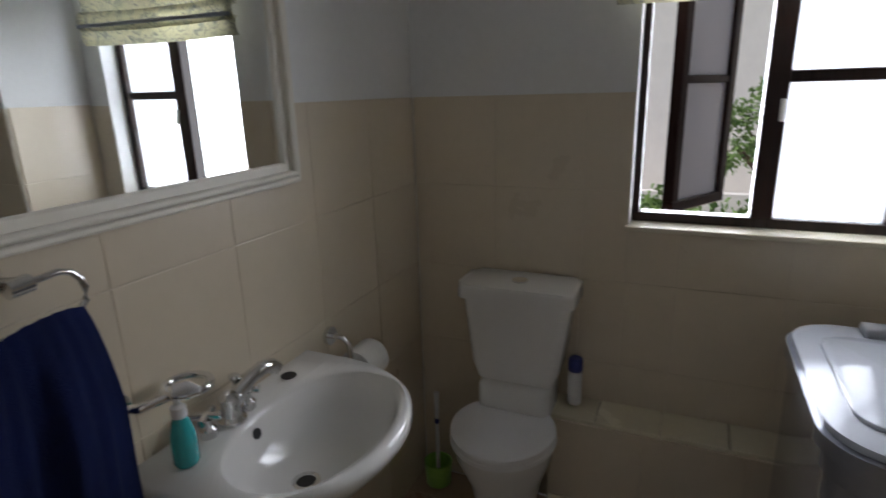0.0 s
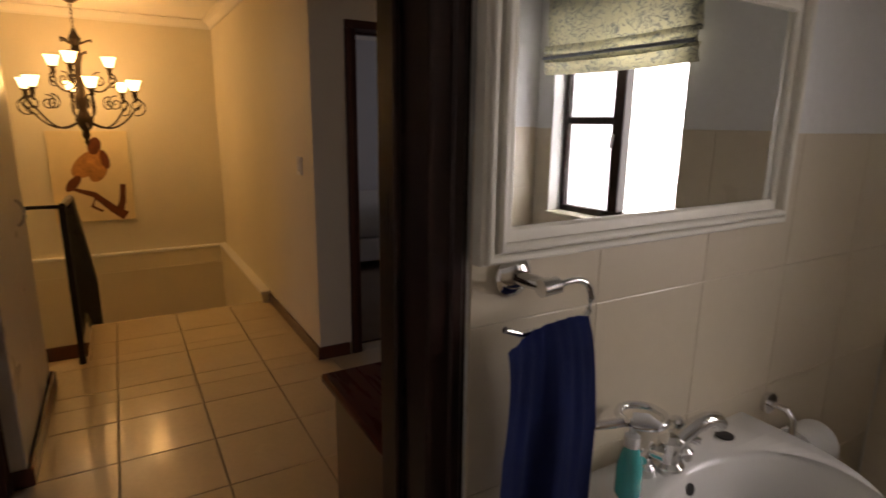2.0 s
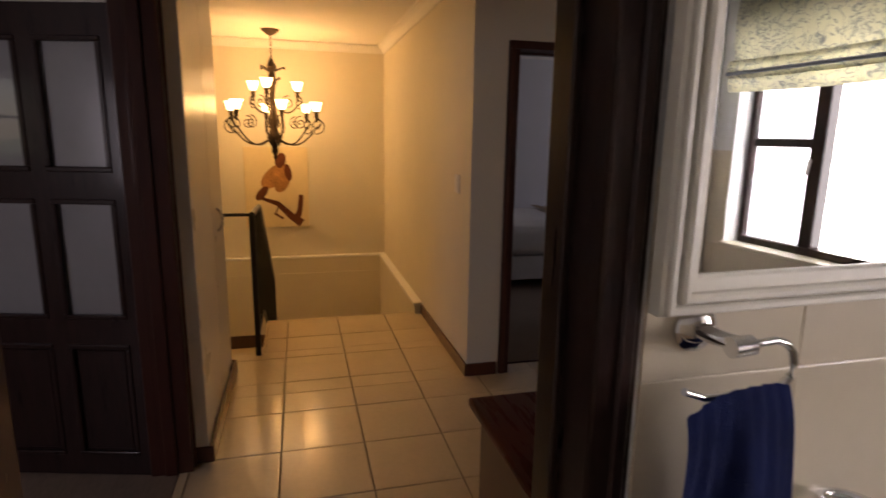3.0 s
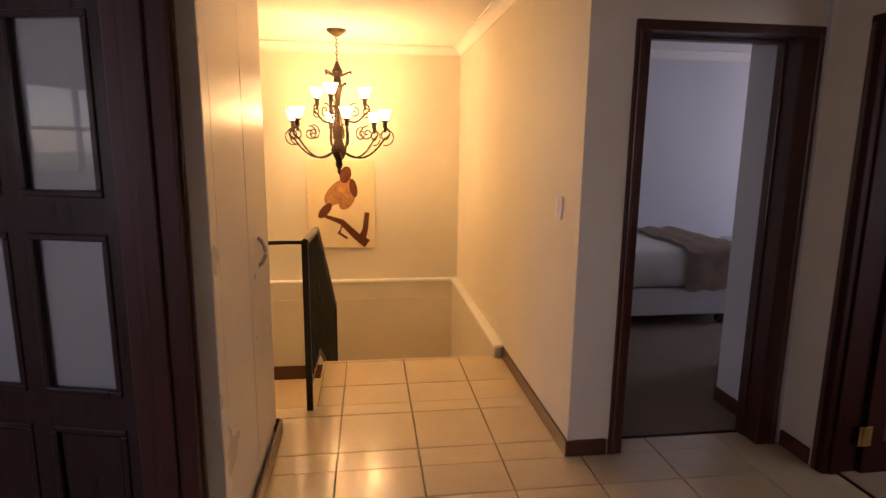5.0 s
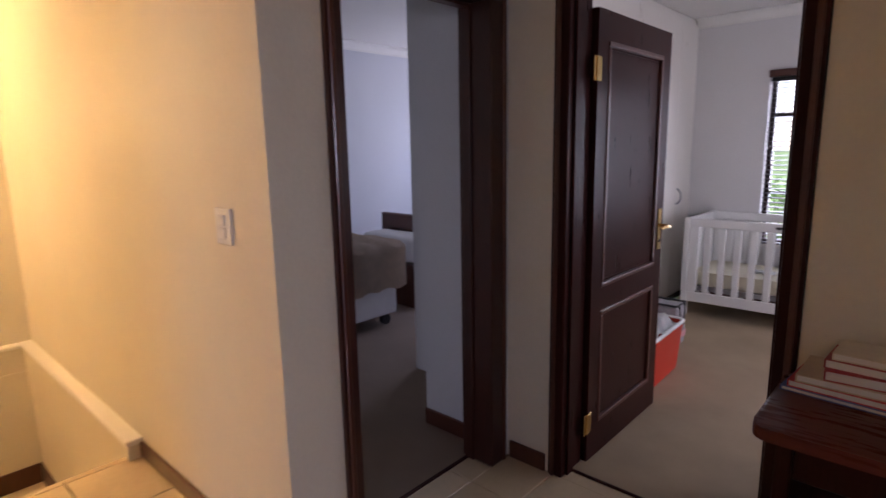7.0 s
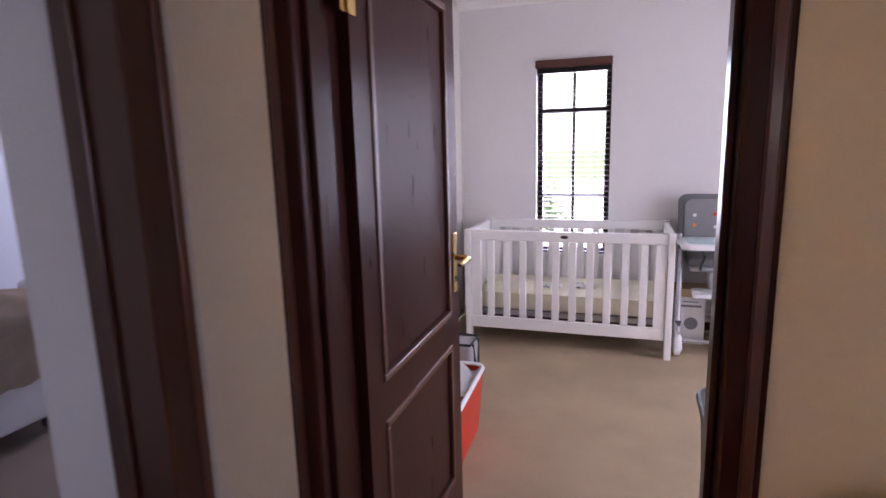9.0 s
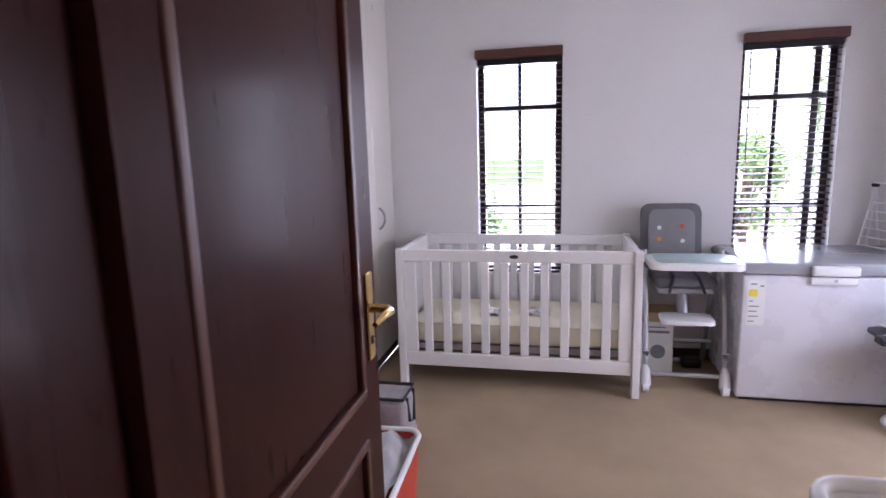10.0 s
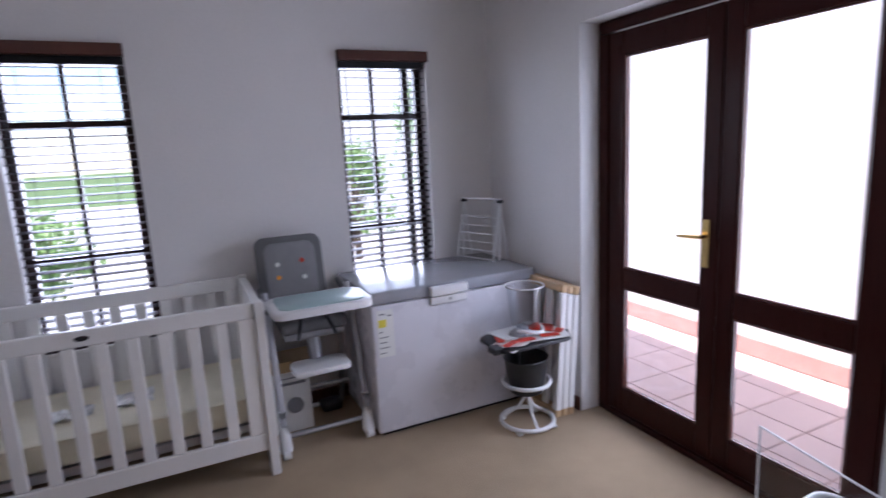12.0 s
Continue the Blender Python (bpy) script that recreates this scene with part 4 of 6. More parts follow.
def french_leaf(y0, y1, lever):
    d = thing("glazed_terrace_door", "dark mahogany glazed terrace door, closed", "door", (0.845, 0, 0), group="glazed double doors")
    a, b = (y0 + 0.08, y1 - 0.1) if lever else (y0 + 0.1, y1 - 0.08)
    part("stile", boxes((0, 0.045, y0, a, 0.034, 1.995), bevel=0.004), WOOD, d)
    part("stile", boxes((0, 0.045, b, y1, 0.034, 1.995), bevel=0.004), WOOD, d)
    for z0, z1 in ((0.034, 0.175), (0.725, 0.83), (1.88, 1.995)):
        part("rail", boxes((0.001, 0.044, a, b, z0, z1), bevel=0.004), WOOD, d)
    for z0, z1 in ((0.175, 0.725), (0.83, 1.88)):
        p = part("pane", boxes((0.02, 0.025, a, b, z0, z1)), PANE, d, "clear glass pane")
        p.visible_shadow = False
        part("glazing_bead", boxes((0.008, 0.019, a, a + 0.01, z0, z1), (0.008, 0.019, b - 0.01, b, z0, z1), (0.008, 0.019, a + 0.01, b - 0.01, z0, z0 + 0.01), (0.008, 0.019, a + 0.01, b - 0.01, z1 - 0.01, z1), bevel=0.002), WOOD_FRAME, d)
    if lever:
        h = part("handle", boxes((-0.008, 0, y0 + 0.035, y0 + 0.07, 0.92, 1.13), bevel=0.003), BRASS, d, "brass back plate with lever")
        yc = y0 + 0.052
        part("lever", tube([(-0.008, yc, 1.06), (-0.05, yc, 1.06), (-0.06, yc + 0.03, 1.06), (-0.058, yc + 0.1, 1.055)], [0.01, 0.009, 0.009, 0.007]), BRASS, h, smooth=50)
    return d


french_leaf(5.013, 5.662, True)
french_leaf(4.363, 5.009, False)


# cot
cot = thing("baby_cot", "white wooden slatted baby cot under the window", "cot", (-1.585, 6.31, 0))
W, D = 0.68, 0.318
for s in (-1, 1):
    e = part("end_panel", boxes((s * W - 0.018, s * W + 0.018, -D + 0.03, D - 0.03, 0.13, 0.84), bevel=0.005, seg=2), WHITE_PAINT, cot)
    for t in (-1, 1):
        part("leg", boxes((s * W - 0.022, s * W + 0.022, t * D - 0.028, t * D + 0.028, 0, 0.85), bevel=0.006, seg=2), WHITE_PAINT, cot)
for t in (-1, 1):
    y0, y1 = t * D - 0.014, t * D + 0.014
    part("top_rail", boxes((-W + 0.023, W - 0.023, y0, y1, 0.775, 0.845), bevel=0.006, seg=2), WHITE_PAINT, cot)
    part("bottom_rail", boxes((-W + 0.023, W - 0.023, y0, y1, 0.13, 0.215), bevel=0.006, seg=2), WHITE_PAINT, cot)
    for x in (-0.62, 0.62):
        part("side_stile", boxes((x - 0.036, x + 0.036, y0, y1, 0.216, 0.774), bevel=0.003), WHITE_PAINT, cot)
    first = None
    for k in range(10):
        x = -0.515 + 0.1145 * k
        if first is None:
            first = part("slat", boxes((-0.025, 0.025, -0.009, 0.009, 0.216, 0.774), bevel=0.004), WHITE_PAINT, cot)
            first.location = (x, t * D, 0)
        else:
            sl = new("slat", first.data)
            sl.parent, sl.location = cot, (x, t * D, 0)
badge = part("badge", slab([(0.026 * math.cos(a), 0.011 * math.sin(a)) for a in [2 * math.pi * k / 20 for k in range(20)]], 0, 0.003), PLASTIC_BLACK, cot, "dark oval badge")
badge.matrix_local = pose(0, -D - 0.0145, 0.81, 90, 0, 0)
for k in range(9):
    part("base_slat", boxes((-0.62 + 0.15 * k, -0.55 + 0.15 * k, -0.29, 0.29, 0.245, 0.262)), GREY_METAL, cot)
part("base_rail", boxes((-0.655, 0.655, -0.295, -0.27, 0.225, 0.262), (-0.655, 0.655, 0.27, 0.295, 0.225, 0.262)), GREY_METAL, cot)
ms = thing("cot_mattress", "cream foam cot mattress with crinkled clear wrapping", "mattress", (-1.585, 6.31, 0.265))
part("pad", boxes((-0.635, 0.635, -0.288, 0.288, 0, 0.125), bevel=0.02, seg=3), MATTRESS, ms, smooth=60)
part("piping", tube([(x, y, 0.118) for x, y in rounded(-0.632, 0.632, -0.286, 0.286, 0.04)], 0.006, 6, closed=True), MATTRESS, ms, smooth=60)
for cx, cy, r in ((-0.14, -0.06, 0.09), (0.1, -0.02, 0.1)):
    bm = bmesh.new()
    grid = [[bm.verts.new((cx + r * (i / 9 - 0.5) * 2 + rnd.uniform(-0.006, 0.006), cy + r * 0.8 * (j / 7 - 0.5) * 2, 0.127 + rnd.uniform(0, 0.022))) for j in range(8)] for i in range(10)]
    for i in range(9):
        for j in range(7):
            bm.faces.new((grid[i][j], grid[i + 1][j], grid[i + 1][j + 1], grid[i][j + 1]))
    part("wrapping", bm, FILM, ms, "crinkled clear plastic wrapping")

# high chair
hc = thing("high_chair", "grey and white folding high chair with a mint tray", "high chair", (-0.62, 6.28, 0))
for s in (-1, 1):
    x = s * 0.215
    part("front_leg", tube([(x, -0.17, 0.16), (x, -0.1, 0.48), (x, 0.03, 0.80)], 0.017), GREY_METAL, hc, smooth=50)
    part("rear_leg", tube([(x * 0.9, 0.27, 0.03), (x * 0.9, 0.16, 0.40), (x * 0.9, 0.04, 0.76)], 0.016), GREY_METAL, hc, smooth=50)
    part("foot", tube([(x, -0.17, 0.24), (x, -0.175, 0.12), (x, -0.19, 0.05), (x, -0.2, 0.035)], [0.022, 0.028, 0.034, 0.03]), PLASTIC_WHITE, hc, "white plastic foot", 50)
    part("wheel", tube([(x - 0.018, -0.2, 0.032), (x + 0.018, -0.2, 0.032)], 0.031, 16), PLASTIC_WHITE, hc, smooth=40)
    part("armrest", tube([(x, -0.12, 0.74), (x, 0.1, 0.75), (x, 0.2, 0.78)], 0.02), PAD_GREY, hc, smooth=50)
    part("strap", tube([(x * 0.3, 0.1, 0.70), (x * 0.3, 0.0, 0.675), (x * 0.3, -0.1, 0.67), (x * 0.45, -0.15, 0.58)], 0.009, 6), PLASTIC_BLACK, hc)
part("cross_bar", tube([(-0.215, -0.165, 0.10), (0.215, -0.165, 0.10)], 0.013), GREY_METAL, hc, smooth=50)
part("cross_bar", tube([(-0.2, 0.1, 0.22), (0.2, 0.1, 0.22)], 0.013), GREY_METAL, hc, smooth=50)
part("floor_bar", tube([(-0.2, 0.27, 0.03), (0.2, 0.27, 0.03)], 0.014), GREY_METAL, hc, smooth=50)
part("seat", boxes((-0.17, 0.17, -0.12, 0.16, 0.60, 0.66), bevel=0.025, seg=3), PAD_GREY, hc, smooth=60)
part("seat_shell", boxes((-0.155, 0.155, -0.11, 0.15, 0.565, 0.6), bevel=0.015, seg=2), PLASTIC_GREY, hc, smooth=60)
part("pedestal", tube([(0, -0.02, 0.56), (0, -0.06, 0.44)], 0.035, 14), GREY_METAL, hc, smooth=50)
br = part("backrest", slab(rounded(-0.175, 0.175, 0.0, 0.42, 0.05), -0.02, 0.02, bevel=0.012), PAD_GREY, hc, "grey padded backrest", 60)
br.matrix_local = pose(-0.045, 0.14, 0.645, 80, 0, 0)
part("cushion", slab(rounded(-0.135, 0.135, 0.05, 0.385, 0.05), 0.021, 0.034, bevel=0.008), PAD_LIGHT, br, smooth=60)
for u, v, m in ((-0.07, 0.27, PAPER), (0.06, 0.28, PLASTIC_RED), (-0.07, 0.2, PLASTIC_ORANGE), (0.065, 0.19, PAPER)):
    part("printed_spot", slab([(u + 0.013 * math.cos(a), v + 0.013 * math.sin(a)) for a in [2 * math.pi * k / 12 for k in range(12)]], 0.0345, 0.0352), m, br)
tr = part("tray", slab(rounded(-0.235, 0.235, -0.40, -0.08, 0.06), 0.765, 0.80, bevel=0.012), PLASTIC_WHITE, hc, "white tray", 60)
part("tray_mat", slab(rounded(-0.2, 0.2, -0.37, -0.11, 0.05), 0.8005, 0.806, bevel=0.003), TRAY, tr, "mint tray insert", 60)
part("tray_arm", boxes((-0.235, -0.21, -0.1, 0.05, 0.735, 0.765), (0.21, 0.235, -0.1, 0.05, 0.735, 0.765), bevel=0.006), PLASTIC_WHITE, hc)
part("footrest", slab(rounded(-0.14, 0.14, -0.24, -0.06, 0.03), 0.42, 0.445, bevel=0.008), PLASTIC_WHITE, hc, smooth=60)

pb = thing("product_box", "pale printed cardboard box on the carpet behind the high chair", "box", (-0.74, 6.44, 0))
part("carton", boxes((-0.10, 0.10, -0.09, 0.12, 0, 0.34), bevel=0.002), PAPER, pb)
part("print", boxes((-0.075, 0.075, -0.0925, -0.0905, 0.27, 0.285), (-0.05, 0.05, -0.0925, -0.0905, 0.305, 0.312)), INK, pb, "grey bars of print")
pp = part("picture_print", slab([(0.045 * math.cos(a), 0.045 * math.sin(a)) for a in [2 * math.pi * k / 20 for k in range(20)]], 0, 0.002), INK, pb)
pp.matrix_local = pose(0.01, -0.0905, 0.15, 90, 0, 0)
solo("brown_box", boxes((-0.12, 0.12, -0.1, 0.1, 0, 0.06), bevel=0.002), CARD, "flat brown cardboard box lying on another box", "box", (-0.72, 6.45, 0.341))
solo("cable_bag", boxes((-0.06, 0.06, -0.05, 0.05, 0, 0.06), bevel=0.02, seg=3), PLASTIC_BLACK, "small black bundle on the carpet", "bundle", (-0.5, 6.52, 0.0), 60)

# chest freezer
fz = thing("chest_freezer", "white chest freezer with a grey lid", "freezer", (0.13, 6.335, 0))
part("body", boxes((-0.495, 0.495, -0.305, 0.29, 0.02, 0.715), bevel=0.012, seg=3), FREEZER, fz, smooth=40)
part("foot_strip", boxes((-0.47, 0.47, -0.28, 0.27, 0.0, 0.02)), PLASTIC_BLACK, fz)
part("lid", boxes((-0.5, 0.5, -0.312, 0.295, 0.719, 0.785), bevel=0.014, seg=3), FREEZER_LID, fz, "grey lid", 40)
part("handle", boxes((-0.175, 0.045, -0.345, -0.309, 0.722, 0.775), bevel=0.012, seg=3), PLASTIC_WHITE, fz, "white lid handle", 50)
part("lock_plate", boxes((-0.175, 0.045, -0.325, -0.304, 0.672, 0.716), bevel=0.008, seg=3), PLASTIC_WHITE, fz, "white lock plate", 50)
part("lock", tube([(-0.06, -0.326, 0.697), (-0.06, -0.329, 0.697)], 0.009, 12), GREY_METAL, fz)
part("energy_label", boxes((-0.47, -0.38, -0.3065, -0.3055, 0.44, 0.69)), PAPER, fz, "white energy label")
part("label_patch", boxes((-0.462, -0.42, -0.308, -0.3067, 0.6, 0.64)), YELLOW, fz, "yellow label patch")
for k, w in enumerate((0.03, 0.05, 0.04, 0.05, 0.02)):
    part("label_line", boxes((-0.46, -0.46 + w, -0.3078, -0.3067, 0.46 + 0.028 * k, 0.465 + 0.028 * k)), INK, fz)
part("label_line", boxes((-0.41, -0.39, -0.3078, -0.3067, 0.655, 0.662)), INK, fz)
part("label_line", boxes((-0.455, -0.425, -0.3078, -0.3067, 0.665, 0.672)), INK, fz)

gt = thing("wire_rack", "white folding wire airer standing on the freezer lid", "rack", (0.53, 6.45, 0.787), -72)
part("top_bar", tube([(-0.16, 0.0, 0.375), (0.16, 0.0, 0.375)], 0.006, 8), PLASTIC_WHITE, gt, smooth=50)
for x in (-0.15, 0.15):
    for y in (-0.075, -0.02, 0.06):
        part("leg", tube([(x, y, 0.004), (x, y * 0.25, 0.25), (x, 0.0, 0.372)], 0.0065, 8), PLASTIC_WHITE, gt, smooth=50)
    part("clip", boxes((x - 0.018, x + 0.018, -0.014, 0.014, 0.352, 0.372), bevel=0.004), PLASTIC_BLACK, gt, "black plastic clip")
for k in range(6):
    y = -0.07 + 0.01 * k
    part("wire", tube([(-0.15, y, 0.012 + 0.05 * k), (0.15, y, 0.012 + 0.05 * k)], 0.0035, 6), PLASTIC_WHITE, gt)

for k in range(3):
    bf = thing("bed_panel", "white wooden bed panel with a bare pine top rail", "panel", (0.56 + 0.042 * k, 6.16, 0.002), group="stacked bed panels")
    bf.matrix_world = pose(0.56 + 0.042 * k, 6.16, 0.002, 0, 4, 0)
    part("pine_rail", boxes((-0.018, 0.018, -0.43, 0.43, 0.70 - 0.012 * k, 0.745 - 0.012 * k), bevel=0.004), PINE, bf, "bare pine rail")
    part("pine_foot", boxes((-0.018, 0.018, -0.43, 0.43, 0.0, 0.04), bevel=0.004), PINE, bf)
    part("end_post", boxes((-0.018, 0.018, -0.43, -0.39, 0.041, 0.699 - 0.012 * k), bevel=0.003), WHITE_PAINT, bf)
    part("end_post", boxes((-0.018, 0.018, 0.39, 0.43, 0.041, 0.699 - 0.012 * k), bevel=0.003), WHITE_PAINT, bf)
    for j in range(6):
        part("slat", boxes((-0.01, 0.01, -0.33 + 0.12 * j, -0.28 + 0.12 * j, 0.041, 0.699 - 0.012 * k), bevel=0.003), WHITE_PAINT, bf)

# toy stand
ts = thing("toy_stand", "white ring-based stand holding a black pot and a tray", "stand", (0.385, 5.775, 0))
ring = lambda r, z, n=32: [(r * math.cos(2 * math.pi * k / n), r * math.sin(2 * math.pi * k / n), z) for k in range(n)]
part("base_ring", tube(ring(0.14, 0.025), 0.012, 8, closed=True), PLASTIC_WHITE, ts, smooth=50)
for k in range(4):
    a = radians(90 * k + 40)
    part("foot", boxes((0.14 * math.cos(a) - 0.016, 0.14 * math.cos(a) + 0.016, 0.14 * math.sin(a) - 0.016, 0.14 * math.sin(a) + 0.016, 0, 0.02), bevel=0.005), PLASTIC_WHITE, ts)
for k in range(3):
    a = radians(120 * k + 20)
    part("spoke", tube([(0.13 * math.cos(a), 0.13 * math.sin(a), 0.03), (0.05 * math.cos(a), 0.05 * math.sin(a), 0.09), (0.0, 0.0, 0.17)], 0.008, 8), PLASTIC_WHITE, ts, smooth=50)
UP = 0.04
part("stem", tube([(0.0, 0.0, 0.15), (0.0, 0.0, 0.2)], 0.014), PLASTIC_WHITE, ts, smooth=50)
part("pot_ring", tube(ring(0.125, 0.205 + UP), 0.011, 8, closed=True), PLASTIC_WHITE, ts, smooth=50)
part("pot", revolve([(0.0, 0.15 + UP), (0.085, 0.15 + UP), (0.105, 0.24 + UP), (0.115, 0.335 + UP), (0.122, 0.34 + UP), (0.117, 0.345 + UP), (0.108, 0.335 + UP), (0.098, 0.24 + UP), (0.08, 0.165 + UP), (0.0, 0.165 + UP)], 28, caps=False), PLASTIC_BLACK, ts, "black plastic pot", 50)
part("post", tube([(0.0, 0.1, 0.2 + UP), (0.0, 0.09, 0.44 + UP), (0.0, 0.07, 0.47 + UP)], 0.022), PLASTIC_BLACK, ts, smooth=50)
tray = part("toy_tray", slab(rounded(-0.22, 0.22, -0.14, 0.14, 0.06), 0.475, 0.492, bevel=0.006), PLASTIC_BLACK, ts, "black tray under printed packaging", 60)
for n, (u, v, turn, w, d, m) in enumerate(((-0.11, -0.05, 24, 0.1, 0.07, PAPER), (0.08, -0.04, -14, 0.13, 0.08, PAPER), (-0.03, 0.05, 8, 0.13, 0.08, PAPER), (0.12, 0.04, -40, 0.07, 0.06, PLASTIC_RED))):
    sheet = part("printed_card", boxes((-w, w, -d, d, 0.0, 0.005), bevel=0.002), m, tray, "loose printed card in white and red")
    sheet.matrix_local = pose(u, v, 0.4925 + 0.006 * n, 4 - 2 * n, 3 * n - 4, turn)
for u, v, turn, w, d in ((-0.15, -0.09, 24, 0.05, 0.016), (-0.05, -0.08, -10, 0.045, 0.02), (0.09, -0.085, -14, 0.05, 0.018), (0.18, -0.05, 40, 0.035, 0.02), (-0.16, 0.0, 70, 0.05, 0.018)):
    flash = part("red_patch", boxes((-w, w, -d, d, 0.0, 0.004)), PLASTIC_RED, tray)
    flash.matrix_local = pose(u, v, 0.507, 0, 0, turn)
part("toy_loop", tube([(0.02 + 0.085 * math.cos(2 * math.pi * k / 24), 0.01 + 0.07 * math.sin(2 * math.pi * k / 24), 0.525 + 0.01 * math.sin(4 * math.pi * k / 24)) for k in range(24)], 0.011, 8, closed=True), PLASTIC_WHITE, tray, smooth=50)
for u, v, a, m in ((-0.05, 0.0, 0.045, PLASTIC_GREY), (0.02, 0.06, 0.04, INK), (0.09, 0.03, 0.035, PLASTIC_RED)):
    part("toy_piece", revolve([(a, 0.51), (a * 0.9, 0.525), (a * 0.4, 0.53 + a * 0.3)], 14, at=(u, v, 0)), m, tray, smooth=50)
part("tray_clip", boxes((-0.25, -0.19, -0.1, -0.03, 0.465, 0.5), bevel=0.006), PLASTIC_BLACK, ts)
part("tray_clip", boxes((0.19, 0.245, -0.05, 0.01, 0.465, 0.5), bevel=0.006), PLASTIC_BLACK, ts)
part("clear_cup", revolve([(0.075, 0.545), (0.085, 0.64), (0.1, 0.755), (0.094, 0.755), (0.078, 0.64), (0.069, 0.551)], 24, at=(0.02, 0.03, 0)), ACRYLIC, ts, "clear plastic cup", 50)
part("cup_rim", tube([(0.02 + x, 0.03 + y, z) for x, y, z in ring(0.1, 0.758)], 0.004, 6, closed=True), PLASTIC_WHITE, ts, smooth=50)


# laundry crate behind the door, bag, crates on the carpet
def crate(name, label, category, at, rz, w, d, h, wall_m, rim_m, lip=0.012):
    c = thing(name, label, category, at, rz)
    n = 6
    bm = bmesh.new()
    levels = [(0.90, 0.0), (1.0, h), (0.965, h), (0.87, 0.012)]
    loops = []
    for f, z in levels:
        loops.append([bm.verts.new((x, y, z)) for x, y in rounded(-w * f, w * f, -d * f, d * f, 0.05, n)])
    k = len(loops[0])
    for a, b in zip(loops, loops[1:]):
        for i in range(k):
            bm.faces.new((a[i], a[(i + 1) % k], b[(i + 1) % k], b[i]))
    bm.faces.new(loops[0][::-1]), bm.faces.new(loops[-1])
    part("tub", bm, wall_m, c, smooth=50)
    part("rim", tube([(x, y, h) for x, y in rounded(-w * 1.0, w * 1.0, -d * 1.0, d * 1.0, 0.055, n)], lip, 8, closed=True), rim_m, c, smooth=50)
    return c


crate("red_crate", "red plastic crate with a white rim, full of folded linen", "crate", (-2.04, 4.52, 0), 2, 0.19, 0.32, 0.315, PLASTIC_RED, PLASTIC_WHITE)
bm = bmesh.new()
grid = []
for i in range(15):
    row = []
    for j in range(19):
        u, v = i / 14 * 2 - 1, j / 18 * 2 - 1
        h = 0.30 + 0.12 * (1 - u * u) * (1 - v * v) + 0.02 * math.sin(9 * u + 4 * v) + 0.012 * math.sin(13 * v)
        row.append(bm.verts.new((u * 0.172, v * 0.298, h)))
    grid.append(row)
for i in range(14):
    for j in range(18):
        bm.faces.new((grid[i][j], grid[i + 1][j], grid[i + 1][j + 1], grid[i][j + 1]))
bmesh.ops.solidify(bm, geom=bm.faces[:], thickness=0.03)
solo("folded_linen", bm, LINEN, "heap of white linen in the red crate", "linen", (-2.04, 4.52, 0), 60, rz=2)
bag = thing("carrier_bag", "grey and pink fabric bag with black handles on the carpet", "bag", (-2.12, 5.19, 0))
part("body", boxes((-0.13, 0.12, -0.1, 0.1, 0, 0.31), bevel=0.03, seg=3), GREYBAG, bag, smooth=60)
part("band", boxes((-0.128, 0.124, -0.104, 0.104, 0.05, 0.12), bevel=0.02, seg=2), PINK, bag, "pink band", 60)
part("trim", tube([(-0.12, -0.09, 0.315), (0.11, -0.09, 0.315), (0.11, 0.09, 0.315), (-0.12, 0.09, 0.315)], 0.008, 6, closed=True), PLASTIC_BLACK, bag)
part("handle", tube([(0.115, -0.05, 0.31), (0.128, -0.05, 0.2), (0.128, 0.02, 0.17), (0.115, 0.06, 0.31)], 0.008, 6), PLASTIC_BLACK, bag)
crate("black_crate", "black plastic crate on the carpet inside the nursery door", "crate", (-0.785, 3.515, 0), 0, 0.205, 0.17, 0.4, PLASTIC_BLACK, PLASTIC_BLACK)
crate("black_crate", "black plastic crate stacked on another crate", "crate", (-0.785, 3.515, 0.402), 0, 0.205, 0.17, 0.4, PLASTIC_BLACK, PLASTIC_BLACK)
crate("white_basket", "white plastic basket on the crates holding an orange toy", "basket", (-0.76, 3.53, 0.816), 0, 0.2, 0.165, 0.1, PLASTIC_WHITE, PLASTIC_WHITE)
solo("orange_toy", tube([(0, -0.12, 0.03), (0.03, 0, 0.12), (0.0, 0.12, 0.2)], [0.02, 0.03, 0.02]), PLASTIC_ORANGE, "orange plastic toy standing in the basket", "toy", (-0.83, 3.55, 0.829), 50)
crate("clear_tub", "pale translucent storage tub near the terrace door", "tub", (0.44, 4.21, 0), 5, 0.25, 0.2, 0.28, PLASTIC_WHITE, PLASTIC_WHITE)
ap = thing("acrylic_panel", "clear acrylic screen standing beside the terrace door", "screen", (0.60, 4.35, 0), -12)
part("sheet", boxes((-0.012, -0.008, -0.38, 0.30, 0.0, 0.42)), ACRYLIC, ap)
part("edge", boxes((-0.013, -0.007, -0.38, 0.30, 0.421, 0.426), (-0.013, -0.007, 0.301, 0.306, 0, 0.426)), PLASTIC_WHITE, ap)

# ---- bathroom ----
mr = thing("wall_mirror", "large mirror in a moulded cream wooden frame", "mirror", (0.5445, 1.815, 1.31), 1.5)
part("backing", boxes((0.0, 0.014, -0.36, 0.36, 0.03, 0.445)), CREAM_PAINT, mr)
part("glass", boxes((0.0145, 0.018, -0.35, 0.35, 0.045, 0.432)), MIRROR, mr, "silvered glass")


